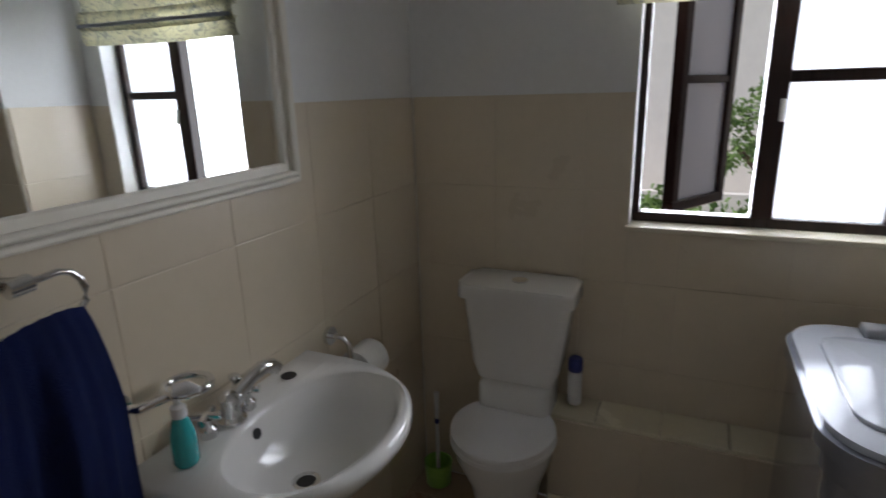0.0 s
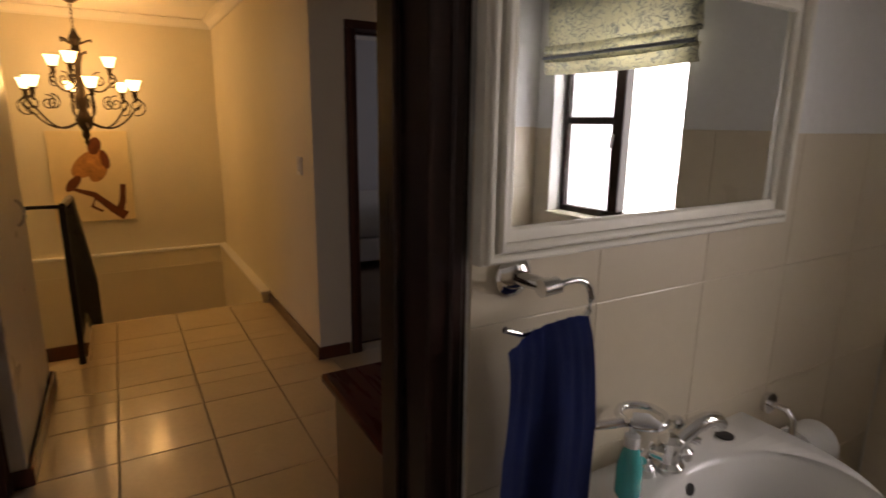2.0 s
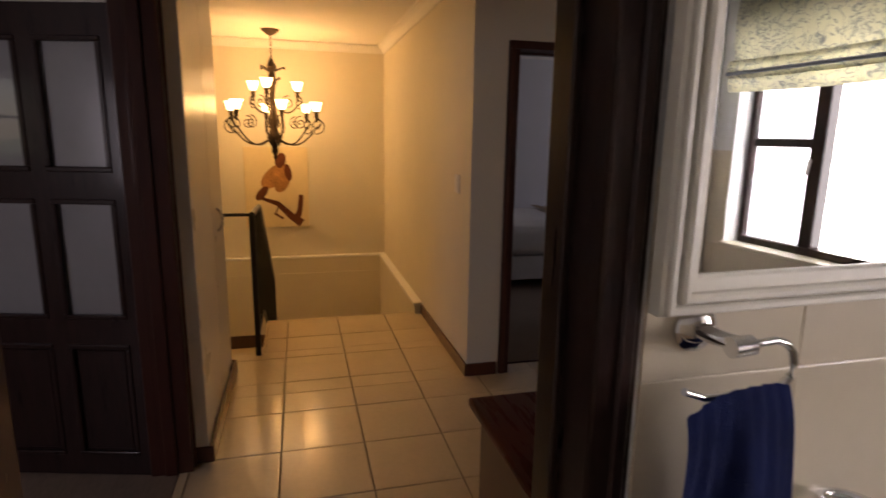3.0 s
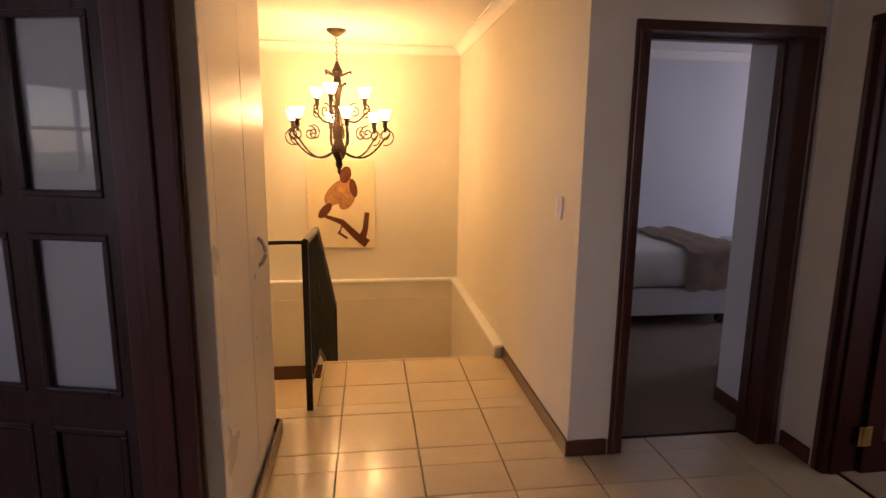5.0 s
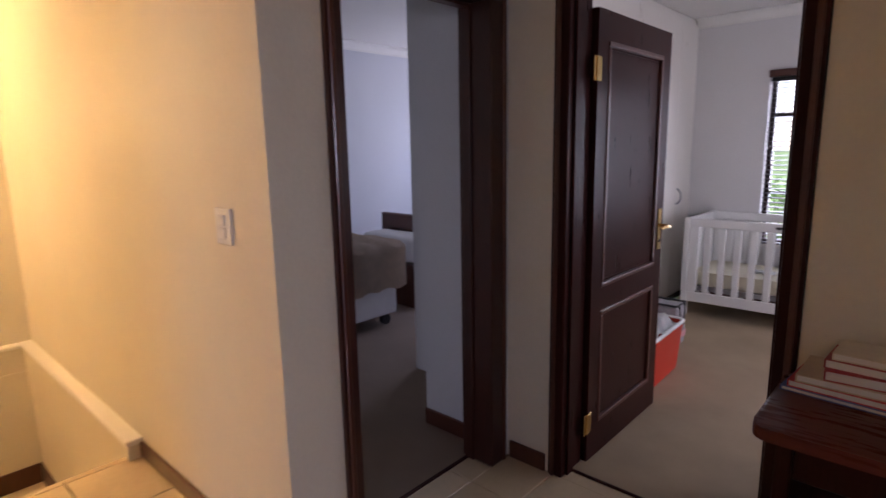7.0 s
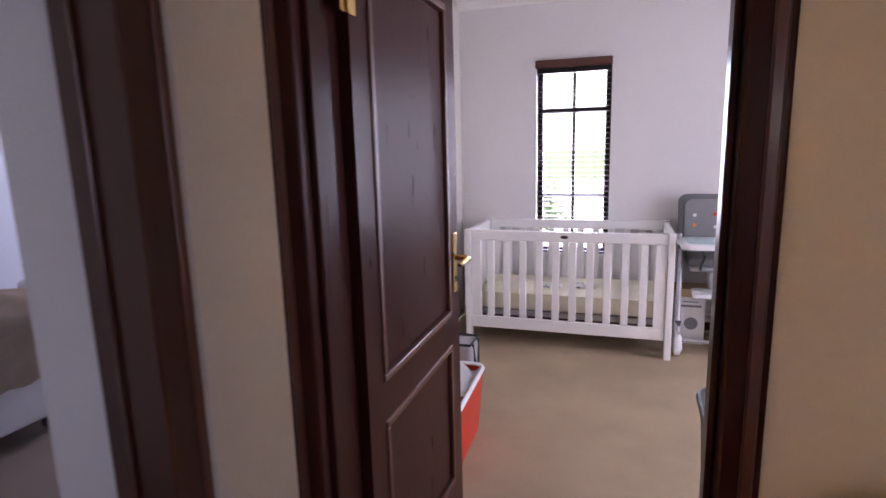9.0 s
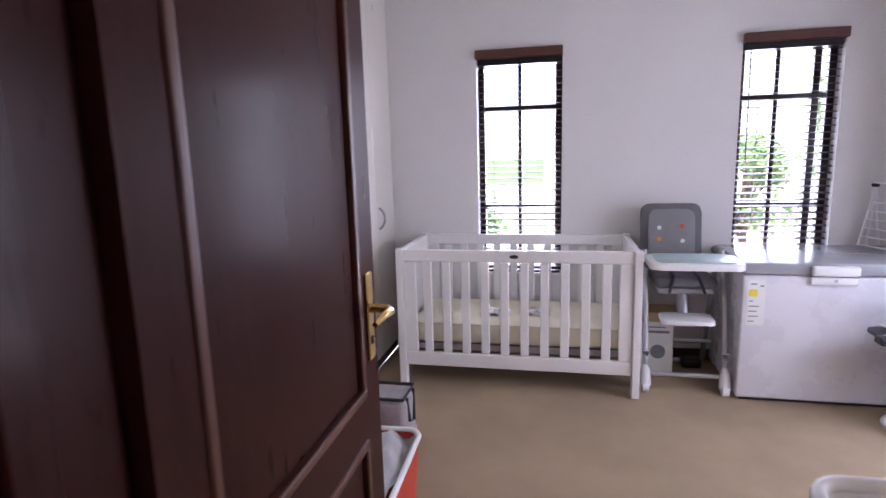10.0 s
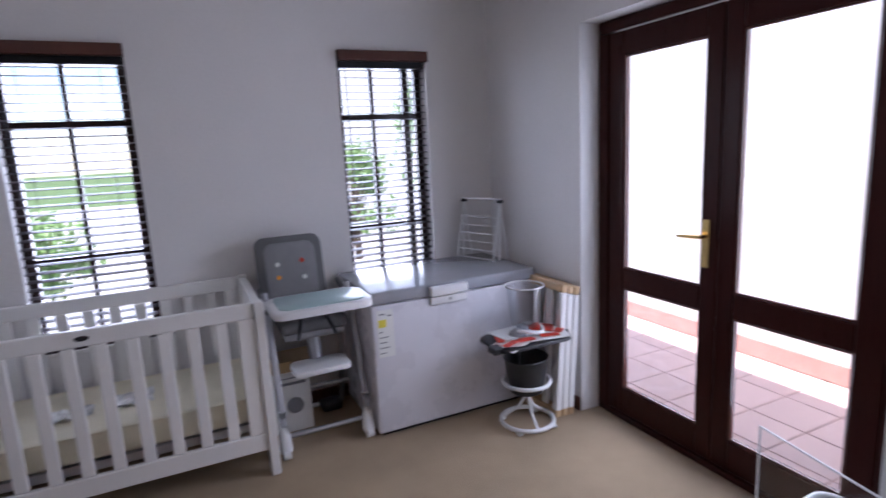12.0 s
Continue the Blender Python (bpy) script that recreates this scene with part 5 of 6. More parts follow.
def mitred(u, v, w, h, back, front):
    """A picture-frame ring between half sizes u, v (outside) and u - w, v - w, with mitred corners."""
    bm = bmesh.new()
    rings = []
    for d, x in ((0.0, back), (0.0, front - h), (h, front), (w - h, front), (w, front - h), (w, back)):
        rings.append([bm.verts.new((x, y, z)) for y, z in ((-u + d, -v + d), (u - d, -v + d), (u - d, v - d), (-u + d, v - d))])
    for a, b in zip(rings, rings[1:] + rings[:1]):
        for k in range(4):
            bm.faces.new((a[k], a[(k + 1) % 4], b[(k + 1) % 4], b[k]))
    bmesh.ops.recalc_face_normals(bm, faces=bm.faces[:])
    bmesh.ops.translate(bm, verts=bm.verts[:], vec=(0, 0, 0.2385))
    return bm


part("frame_base", mitred(0.398, 0.2385, 0.054, 0.004, 0.0, 0.026), CREAM_PAINT, mr)
part("frame_bead", mitred(0.394, 0.2345, 0.012, 0.003, 0.0261, 0.036), CREAM_PAINT, mr)
part("frame_bead", mitred(0.378, 0.2185, 0.013, 0.004, 0.0261, 0.042), CREAM_PAINT, mr)
part("frame_slip", mitred(0.349, 0.1895, 0.004, 0.001, 0.0181, 0.0215), PLASTIC_BLACK, mr, "thin dark sight edge")

tr = thing("towel_ring", "chrome towel ring on the tiled wall", "towel ring", (0.538, 1.505, 1.278))
part("rose", revolve([(0.034, 0.0), (0.034, 0.006), (0.026, 0.014), (0.014, 0.018)], 24), CHROME, tr, smooth=40).matrix_local = pose(0, 0, 0, 0, 90, 0)
part("arm", tube([(0.012, 0, 0), (0.05, 0.012, -0.002), (0.066, 0.022, -0.004)], [0.013, 0.011, 0.012]), CHROME, tr, smooth=50)
part("knuckle", tube([(0.066, 0.004, -0.006), (0.066, 0.036, -0.004)], [0.014, 0.014], 14), CHROME, tr, smooth=40)
part("ring", tube([(0.066, 0.03, -0.004), (0.066, 0.075, -0.001), (0.066, 0.092, -0.006), (0.066, 0.104, -0.018), (0.066, 0.11, -0.036), (0.066, 0.106, -0.056), (0.066, 0.094, -0.068), (0.066, 0.07, -0.074), (0.066, -0.03, -0.072), (0.07, -0.062, -0.058)], 0.0055), CHROME, tr, smooth=50)
bm = bmesh.new()
rows = []
for i in range(33):
    t = i / 32
    z = 0.02 - 0.68 * t
    fl = min(1, i / 9)
    row = []
    for j in range(25):
        v = j / 24 * 2 - 1
        y = v * (0.08 + 0.026 * fl) + 0.006 * math.sin(i * 0.25) + 0.014 * t
        fold = 0.009 * math.sin(v * 5.2 + 0.4) * (0.25 + fl) + 0.005 * math.sin(v * 11 + i * 0.1) * fl + 0.002 * math.sin(v * 23 + 1)
        top = -0.018 * v * v * (1 - fl) + (0.014 * v) * (1 - fl)
        row.append(bm.verts.new((0.03 + fold - 0.008 * max(0, 1 - i / 3) ** 2, y, z + 0.012 + top)))
    rows.append(row)
for a, b in zip(rows, rows[1:]):
    for k in range(24):
        bm.faces.new((a[k], a[k + 1], b[k + 1], b[k]))
bmesh.ops.solidify(bm, geom=bm.faces[:], thickness=0.026)
solo("hand_towel", bm, TOWEL, "navy blue terry towel hanging from the chrome ring", "towel", (0.597, 1.52, 1.19), 70)

# basin
bs = thing("wash_basin", "white ceramic wall basin on a pedestal", "basin", (0.535, 1.925, 0))


def dshape(w, d, n=40, back=0.0):
    """Half-oval outline: straight at the wall, bowed into the room."""
    pts = [(back, -w), ]
    for k in range(n + 1):
        a = -math.pi / 2 + math.pi * k / n
        pts.append((0.09 + (d - 0.09) * max(math.cos(a), 0) ** 0.75, w * math.sin(a)))
    pts.append((back, w))
    return pts


bm = bmesh.new()
levels = [(0.45, 0.55, 0.64, 0.0), (0.8, 0.85, 0.75, 0.0), (1.0, 1.0, 0.825, 0.0), (1.0, 1.0, 0.845, 0.0), (0.965, 0.965, 0.855, 0.004)]
loops = []
for fw, fd_, z, b in levels:
    loops.append([bm.verts.new((x, y, z)) for x, y in dshape(0.285 * fw, 0.42 * fd_, back=b)])
bowl = []
for f, z in ((1.0, 0.852), (0.94, 0.838), (0.86, 0.79), (0.68, 0.745), (0.4, 0.725), (0.12, 0.72)):
    ring_ = []
    n = len(loops[0])
    for k in range(n):
        a = math.pi + 2 * math.pi * (k + 0.5) / n
        ring_.append(bm.verts.new((0.235 + 0.155 * f * math.cos(a), 0.235 * f * math.sin(a), z)))
    bowl.append(ring_)
for a, b in zip(loops, loops[1:]):
    n = len(a)
    for k in range(n):
        bm.faces.new((a[k], a[(k + 1) % n], b[(k + 1) % n], b[k]))
n = len(loops[0])
for a, b in zip(bowl, bowl[1:]):
    for k in range(n):
        bm.faces.new((a[k], a[(k + 1) % n], b[(k + 1) % n], b[k]))
for k in range(n):
    bm.faces.new((loops[-1][k], loops[-1][(k + 1) % n], bowl[0][(k + 1) % n], bowl[0][k]))
bm.faces.new(bowl[-1])
bm.faces.new(loops[0][::-1])
part("bowl", bm, CERAMIC, bs, smooth=60)
part("pedestal", revolve([(0.1, 0.0), (0.085, 0.1), (0.075, 0.4), (0.09, 0.65)], 24, at=(0.14, 0, 0)), CERAMIC, bs, smooth=60)
part("drain", revolve([(0.03, 0.0), (0.03, 0.004), (0.021, 0.004), (0.019, 0.001)], 20, at=(0.215, -0.03, 0.7225)), CHROME, bs)
part("drain_hole", revolve([(0.02, 0.0), (0.02, 0.0012)], 18, at=(0.215, -0.03, 0.7238)), PLASTIC_BLACK, bs)
part("overflow", tube([(0.088, -0.035, 0.812), (0.1, -0.035, 0.816)], 0.012, 14), PLASTIC_BLACK, bs)
part("spare_tap_hole", revolve([(0.019, 0), (0.019, 0.002)], 18, at=(0.05, 0.14, 0.8555)), PLASTIC_BLACK, bs, "dark blanked tap hole")
tp = thing("basin_tap", "chrome basin mixer with a swan spout and cross handles", "tap", (0.597, 1.865, 0.856))
part("body", revolve([(0.03, 0), (0.03, 0.006), (0.021, 0.014), (0.019, 0.034), (0.024, 0.044), (0.024, 0.056), (0.012, 0.066)], 20), CHROME, tp, smooth=40)
part("spout", tube([(0.0, 0.005, 0.04), (0.004, 0.03, 0.06), (0.01, 0.058, 0.076), (0.014, 0.088, 0.082), (0.016, 0.115, 0.076), (0.016, 0.128, 0.062)], [0.019, 0.018, 0.017, 0.016, 0.016, 0.017]), CHROME, tp, smooth=50)
part("lift_knob", revolve([(0.008, 0.0), (0.005, 0.03), (0.012, 0.036), (0.012, 0.044), (0.004, 0.048)], 14, at=(-0.012, 0.03, 0.045)), CHROME, tp, smooth=40)
for y in (-0.062, 0.05):
    v = part("valve", revolve([(0.018, 0), (0.018, 0.016), (0.011, 0.024), (0.011, 0.038)], 16, at=(-0.004, y, 0.0)), CHROME, tp, smooth=40)
    for a in (25, 115):
        c, q = 0.03 * math.cos(radians(a)), 0.03 * math.sin(radians(a))
        part("cross_handle", tube([(-0.004 - c, y - q, 0.044), (-0.004, y, 0.046), (-0.004 + c, y + q, 0.044)], [0.009, 0.007, 0.009]), CHROME, v, smooth=50)
sd = thing("soap_dispenser", "teal liquid soap bottle with a pump on the basin", "soap bottle", (0.622, 1.722, 0.8565))
part("bottle", revolve([(0.02, 0), (0.024, 0.008), (0.023, 0.06), (0.016, 0.09), (0.011, 0.1)], 20), TEAL, sd, smooth=50)
part("collar", revolve([(0.014, 0.1), (0.014, 0.12), (0.006, 0.125), (0.006, 0.15)], 14), PLASTIC_WHITE, sd)
part("pump", tube([(0, 0, 0.152), (0.02, 0.012, 0.158), (0.04, 0.02, 0.152)], [0.012, 0.01, 0.006]), PLASTIC_WHITE, sd, smooth=50)
gh = thing("tumbler_holder", "chrome ring holder fixed to the tiled wall", "holder", (0.538, 1.66, 0.99))
part("rose", tube([(0, 0, 0), (0.012, 0, 0)], 0.026, 18), CHROME, gh, smooth=40)
part("arm", tube([(0.012, 0, 0), (0.045, 0.012, 0.0), (0.06, 0.045, 0.003), (0.065, 0.062, 0.004)], 0.009), CHROME, gh, smooth=50)
part("ring", tube([(0.068 + 0.042 * math.cos(a), 0.102 + 0.042 * math.sin(a), 0.006) for a in [2 * math.pi * k / 28 for k in range(28)]], 0.0075, 8, closed=True), CHROME, gh, smooth=50)
th = thing("toilet_roll_holder", "chrome toilet roll holder on the tiled wall", "roll holder", (0.538, 2.3, 0.855))
part("rose", tube([(0, 0, 0), (0.012, 0, 0)], 0.026, 18), CHROME, th, smooth=40)
part("arm", tube([(0.012, 0, 0), (0.05, 0.0, 0), (0.064, 0.006, -0.02), (0.066, 0.012, -0.09), (0.066, 0.02, -0.1), (0.066, 0.13, -0.1)], 0.008), CHROME, th, smooth=50)
solo("toilet_roll", revolve([(0.02, -0.05), (0.056, -0.05), (0.056, 0.05), (0.02, 0.05), (0.02, -0.05)], 28, caps=False), PAPER, "white toilet paper roll on its holder", "toilet roll", (0.604, 2.375, 0.745), 50)
bpy.data.objects["toilet_roll"].matrix_world = pose(0.604, 2.375, 0.745, 90, 0, 0)

# toilet
tl = thing("toilet", "white close-coupled toilet with closed lid", "toilet", (0.962, 2.9, 0))
bm = bmesh.new()
loops = []
for rx, ry, cy, z in ((0.105, 0.15, -0.24, 0.0), (0.095, 0.14, -0.24, 0.14), (0.125, 0.155, -0.255, 0.28), (0.158, 0.175, -0.28, 0.38), (0.163, 0.18, -0.28, 0.43)):
    loops.append([bm.verts.new((rx * math.cos(a), cy + ry * math.sin(a) * (1.0 if math.sin(a) < 0 else 0.9), z)) for a in [2 * math.pi * k / 36 for k in range(36)]])
for a, b in zip(loops, loops[1:]):
    for k in range(36):
        bm.faces.new((a[k], a[(k + 1) % 36], b[(k + 1) % 36], b[k]))
bm.faces.new(loops[0][::-1]), bm.faces.new(loops[-1])
part("pan", bm, CERAMIC, tl, smooth=60)
oval = [(0.172 * math.cos(a), -0.285 + (0.19 if math.sin(a) < 0 else 0.165) * math.sin(a)) for a in [2 * math.pi * k / 40 for k in range(40)]]
part("seat", slab(oval, 0.432, 0.446, bevel=0.006), PLASTIC_WHITE, tl, smooth=50)
part("lid", slab([(x * 0.985, y) for x, y in oval], 0.4475, 0.468, bevel=0.012, seg=3), PLASTIC_WHITE, tl, smooth=60)
part("shelf", boxes((-0.125, 0.125, -0.2, -0.02, 0.3, 0.565), bevel=0.03, seg=3), CERAMIC, tl, smooth=60)
bm = bmesh.new()
vs = []
for w, z in ((0.13, 0.57), (0.15, 0.62), (0.18, 0.855)):
    vs.append([bm.verts.new((x, y, z)) for x, y in rounded(-w, w, -0.185, -0.012, 0.03)])
for a, b in zip(vs, vs[1:]):
    for k in range(len(a)):
        bm.faces.new((a[k], a[(k + 1) % len(a)], b[(k + 1) % len(a)], b[k]))
bm.faces.new(vs[0][::-1]), bm.faces.new(vs[-1])
part("cistern", bm, CERAMIC, tl, smooth=50)
cl = part("cistern_lid", slab(rounded(-0.195, 0.195, -0.2, -0.008, 0.03), 0.856, 0.905, bevel=0.015, seg=3), CERAMIC, tl, smooth=60)
part("flush_button", revolve([(0.026, 0.9055), (0.026, 0.911), (0.02, 0.912)], 20, at=(0, -0.11, 0)), CHROME, cl, "chrome flush button", 40)

br = thing("toilet_brush", "white toilet brush in a green pot", "toilet brush", (0.625, 2.825, 0))
part("pot", revolve([(0.045, 0), (0.05, 0.005), (0.055, 0.1), (0.05, 0.1), (0.045, 0.01)], 20), PLASTIC_GREEN, br, "lime green pot", 50)
part("handle", tube([(0, 0, 0.02), (0, 0, 0.26), (0, 0.005, 0.40)], [0.009, 0.007, 0.011]), PLASTIC_WHITE, br, smooth=50)
part("grip_band", tube([(0, 0.0, 0.27), (0, 0.001, 0.29)], 0.0095), PLASTIC_BLUE, br)
sp = thing("spray_can", "white spray can with a navy cap on the tiled ledge", "spray can", (1.145, 2.85, 0.459))
part("can", revolve([(0.022, 0), (0.024, 0.004), (0.024, 0.125), (0.02, 0.1225)], 20), PLASTIC_WHITE, sp, smooth=40)
part("cap", revolve([(0.0235, 0.1225), (0.025, 0.128), (0.025, 0.165), (0.02, 0.172)], 20), PLASTIC_BLUE, sp, "navy cap", 50)

structure("bath_ledge", boxes((1.08, 2.099, 2.755, 2.9, 0, 0.446)), GROUT_WALL, "boxed-in tiled ledge beside the toilet", "ledge")
lw = thing("laundry_machine", "grey top-loading laundry machine with a glossy rounded lid", "machine", (1.905, 2.445, 0))
part("cabinet", slab(rounded(-0.17, 0.18, -0.25, 0.295, 0.04), 0.0, 0.80), STEEL, lw, smooth=40)
part("skirt", slab(rounded(-0.185, 0.188, -0.31, 0.3, 0.1, 10), 0.801, 0.85, bevel=0.014, seg=3), STEEL, lw, "dark grey moulded skirt", 50)
part("rim", slab(rounded(-0.2, 0.19, -0.335, 0.302, 0.13, 10), 0.851, 0.885, bevel=0.014, seg=3), STEEL, lw, "blue-grey rim", 50)
lid_ = part("lid", slab(rounded(-0.188, 0.182, -0.318, 0.292, 0.12, 10), 0.8855, 0.9, bevel=0.006), LID_GLARE, lw, "glossy lid coloured pale for window glare", 50)
part("lid_panel", slab(rounded(-0.135, 0.15, -0.24, 0.2, 0.07, 8), 0.9005, 0.908, bevel=0.004), LID_GLARE, lid_, smooth=50)
part("control_panel", boxes((-0.03, 0.16, 0.215, 0.28, 0.9005, 0.925), bevel=0.008, seg=2), PLASTIC_GREY, lid_, "dark control panel", 50)

# bathroom window
bw = tagged(new("window_3"), "dark timber bathroom window with one sash open and frosted panes", "window", "", "structure")
X0, X1, Z0, Z1, YW = 1.283, 1.99, 1.09, 1.98, 2.985
part("window_frame", boxes((X0, X1, YW, YW + 0.06, Z0, Z0 + 0.03), (X0, X1, YW, YW + 0.06, Z1 - 0.03, Z1), (X0, X0 + 0.022, YW, YW + 0.06, Z0 + 0.03, Z1 - 0.03), (X1 - 0.03, X1, YW, YW + 0.06, Z0 + 0.03, Z1 - 0.03), bevel=0.003), WOOD_BLACK, bw)
part("mullion", boxes((1.625, 1.685, YW - 0.004, YW + 0.055, Z0 + 0.03, Z1 - 0.03), bevel=0.004), WOOD_BLACK, bw)
part("transom", boxes((1.686, X1 - 0.03, YW + 0.004, YW + 0.05, 1.515, 1.548), bevel=0.003), WOOD_BLACK, bw)
for u, v in ((Z0 + 0.03, 1.515), (1.548, Z1 - 0.03)):
    p = part("pane", boxes((1.685, X1 - 0.03, YW + 0.025, YW + 0.03, u, v)), FROST, bw, "frosted glass pane")
    p.visible_shadow = False
part("window_sill", boxes((X0 - 0.01, X1, 2.885, YW - 0.001, Z0 - 0.014, Z0 + 0.002), bevel=0.003), TILE_LEDGE, bw)
part("stay", tube([(1.672, YW - 0.01, 1.47), (1.672, YW - 0.022, 1.41)], 0.007, 8), PLASTIC_WHITE, bw)
sash = part("open_sash", boxes((0, 0.33, -0.02, 0.02, 0.0, 0.035), (0, 0.33, -0.02, 0.02, 0.80, 0.835), (0, 0.035, -0.02, 0.02, 0.035, 0.80), (0.295, 0.33, -0.02, 0.02, 0.035, 0.80), (0.035, 0.295, -0.015, 0.015, 0.415, 0.44), bevel=0.003), WOOD_BLACK, bw, "open casement sash")
sash.matrix_local = pose(1.385, 3.07, 1.105, 0, 0, 60)
for u, v in ((0.035, 0.415), (0.44, 0.80)):
    p = part("pane", boxes((0.035, 0.295, -0.003, 0.003, u, v)), FROST, sash, "frosted glass pane")
    p.visible_shadow = False
rb = thing("roman_blind", "floral printed cotton roman blind drawn up over the window", "blind", (1.61, 2.885, 0))
part("headboard", boxes((-0.395, 0.395, -0.02, 0.02, 2.14, 2.17)), WHITE_PAINT, rb)
for k, (z0, z1, out) in enumerate(((1.85, 2.14, 0.012), (1.795, 1.87, 0.03), (1.74, 1.81, 0.018))):
    bm = bmesh.new()
    cols = []
    for i in range(25):
        x = -0.395 + 0.79 * i / 24
        w = 0.004 * math.sin(i * 0.9 + k)
        cols.append([bm.verts.new((x, -out - 0.012 * math.sin(math.pi * t) + w, z0 + (z1 - z0) * t - 0.008 * math.sin(math.pi * i / 24))) for t in (0, 0.25, 0.5, 0.75, 1)])
    for a, b in zip(cols, cols[1:]):
        for j in range(4):
            bm.faces.new((a[j], a[j + 1], b[j + 1], b[j]))
    bmesh.ops.solidify(bm, geom=bm.faces[:], thickness=0.004)
    part("fold", bm, COTTON, rb, smooth=60)
part("hem_band", boxes((-0.393, 0.393, -0.052, -0.047, 1.805, 1.82), bevel=0.002), HEM, rb, "grey-blue hem band")

# ---- outside ----
structure("ground", boxes((-300, 300, -300, 300, -3.0, -2.85)), LAWN, "mown lawn around the house", "ground")
structure("house_base", boxes((-2.6, 3.5, -2.7, 6.78, -2.849, -0.23), (-5.5, -2.6, 2.2, 6.9, -2.849, -0.23)), RENDER, "white rendered ground-floor walls of the house", "wall")
structure("balcony_slab", boxes((0.905, 2.6, 3.34, 7.3, -0.3, -0.03)), GROUT_WALL, "balcony floor slab", "floor")
structure("balcony_base", boxes((0.905, 2.6, 6.81, 7.3, -2.849, -0.301)), RENDER, "rendered wall under the balcony", "wall")
structure("balcony_wall", boxes((2.25, 2.6, 3.34, 7.3, -0.03, 2.9)), RENDER, "tall white rendered wall along the balcony", "wall")
structure("balcony_skirting", boxes((2.225, 2.249, 3.34, 7.3, -0.02, 0.105), bevel=0.004), TERRACOTTA_RED, "terracotta tile skirting", "skirting")
structure("garden_wall", boxes((-14, 14, 15.0, 15.3, -2.849, -0.9)), RENDER, "long white garden wall", "wall")
# invented pale paving over the lawn, so sunlit ground looks white through the windows
structure("bright_ground", boxes((-30, 30, 8.5, 70.0, -2.85, -2.82)), PAVING, "pale paving added to brighten the view from the windows", "pavement")


def leaf_mesh(name, centres, count, size, seed):
    r = np.random.RandomState(seed)
    verts, faces = [], []
    for cx, cy, cz, rad in centres:
        n = int(count)
        d = r.normal(size=(n, 3))
        d /= np.linalg.norm(d, axis=1)[:, None]
        p = np.array((cx, cy, cz)) + d * rad * (0.35 + 0.65 * r.rand(n, 1)) * np.array((1, 1, 0.8))
        a, b = r.normal(size=(n, 3)), r.normal(size=(n, 3))
        a /= np.linalg.norm(a, axis=1)[:, None]
        b -= a * (a * b).sum(1)[:, None]
        b /= np.linalg.norm(b, axis=1)[:, None]
        s = size * (0.6 + 0.8 * r.rand(n, 1))
        quad = np.stack((p - a * s, p + b * s * 0.5, p + a * s, p - b * s * 0.5), 1).reshape(-1, 3)
        k = len(verts)
        verts.extend(map(tuple, quad))
        faces.extend((k + 4 * i, k + 4 * i + 1, k + 4 * i + 2, k + 4 * i + 3) for i in range(n))
    me = bpy.data.meshes.new(name)
    me.from_pydata(verts, [], faces)
    me.materials.append(LEAF)
    return me


def tree(at, height, spread, seed):
    r = random.Random(seed)
    t = thing("garden_tree", "leafy green garden tree outside the windows", "tree", at, group="garden trees")
    bm = bmesh.new()
    tube([(0, 0, -0.05), (0.05, 0.02, height * 0.3), (0.0, 0.08, height * 0.6), (0.05, 0.0, height * 0.9)], [0.16, 0.12, 0.08, 0.03], 10, bm)
    centres = []
    for k in range(13):
        a, e = r.uniform(0, 2 * math.pi), r.uniform(0.45, 1.0)
        d = spread * r.uniform(0.35, 1.0) * (1.25 - e * 0.6)
        p = (d * math.cos(a), d * math.sin(a), height * e)
        tube([(0, 0.05, height * 0.38), (p[0] * 0.5, p[1] * 0.5, height * (0.4 + 0.3 * e)), p], [0.06, 0.035, 0.012], 6, bm)
        centres.append((*p, spread * r.uniform(0.28, 0.5)))
    part("trunk", bm, BARK, t, smooth=50)
    c = new("crown", leaf_mesh("crown", centres, 300, 0.08, seed))
    c.parent = t
    tagged(c, "crown of small green leaves", kind="stuff")


for k, (x, y, h, s) in enumerate(((-4.2, 17.0, 3.6, 1.4), (3.4, 19.0, 4.6, 1.6), (4.1, 11.0, 4.4, 1.1), (5.6, 14.0, 4.6, 1.3), (7.0, 19.0, 6.0, 2.2))):
    tree((x, y, -2.85), h, s, 20 + k)
tagged(new("clipped_hedge", leaf_mesh("clipped_hedge", [(-12 + 0.8 * k, 14.4, -2.2, 0.75) for k in range(31)], 260, 0.07, 5)), "clipped green hedge along the garden wall", "hedge", kind="stuff")
# invented house, walls made tall so sunlit white fills the window view
nb = thing("backdrop_house", "white house with a brown tiled roof, added to whiten the view beyond the garden", "house", (5.0, 27.0, -2.85))
part("wall", boxes((-7, 7, -3, 3, 0, 9.4)), RENDER, nb)
bm = bmesh.new()
a = [bm.verts.new(p) for p in ((-7.6, -3.6, 9.4), (7.6, -3.6, 9.4), (7.6, 3.6, 9.4), (-7.6, 3.6, 9.4), (-5, 0, 11.4), (5, 0, 11.4))]
for q in ((0, 1, 5, 4), (2, 3, 4, 5), (1, 2, 5), (3, 0, 4), (3, 2, 1, 0)):
    bm.faces.new([a[i] for i in q])
part("roof", bm, ROOF, nb)
for z in (1.0, 4.0, 7.0):
    for x in (-6.0, 3.2, 5.6):
        w = part("window", boxes((x - 0.6, x + 0.6, -3.04, -3.0, z, z + 1.3)), WOOD_BLACK, nb)
        part("sill", boxes((x - 0.7, x + 0.7, -3.1, -3.0, z - 0.1, z - 0.002)), RENDER, w)
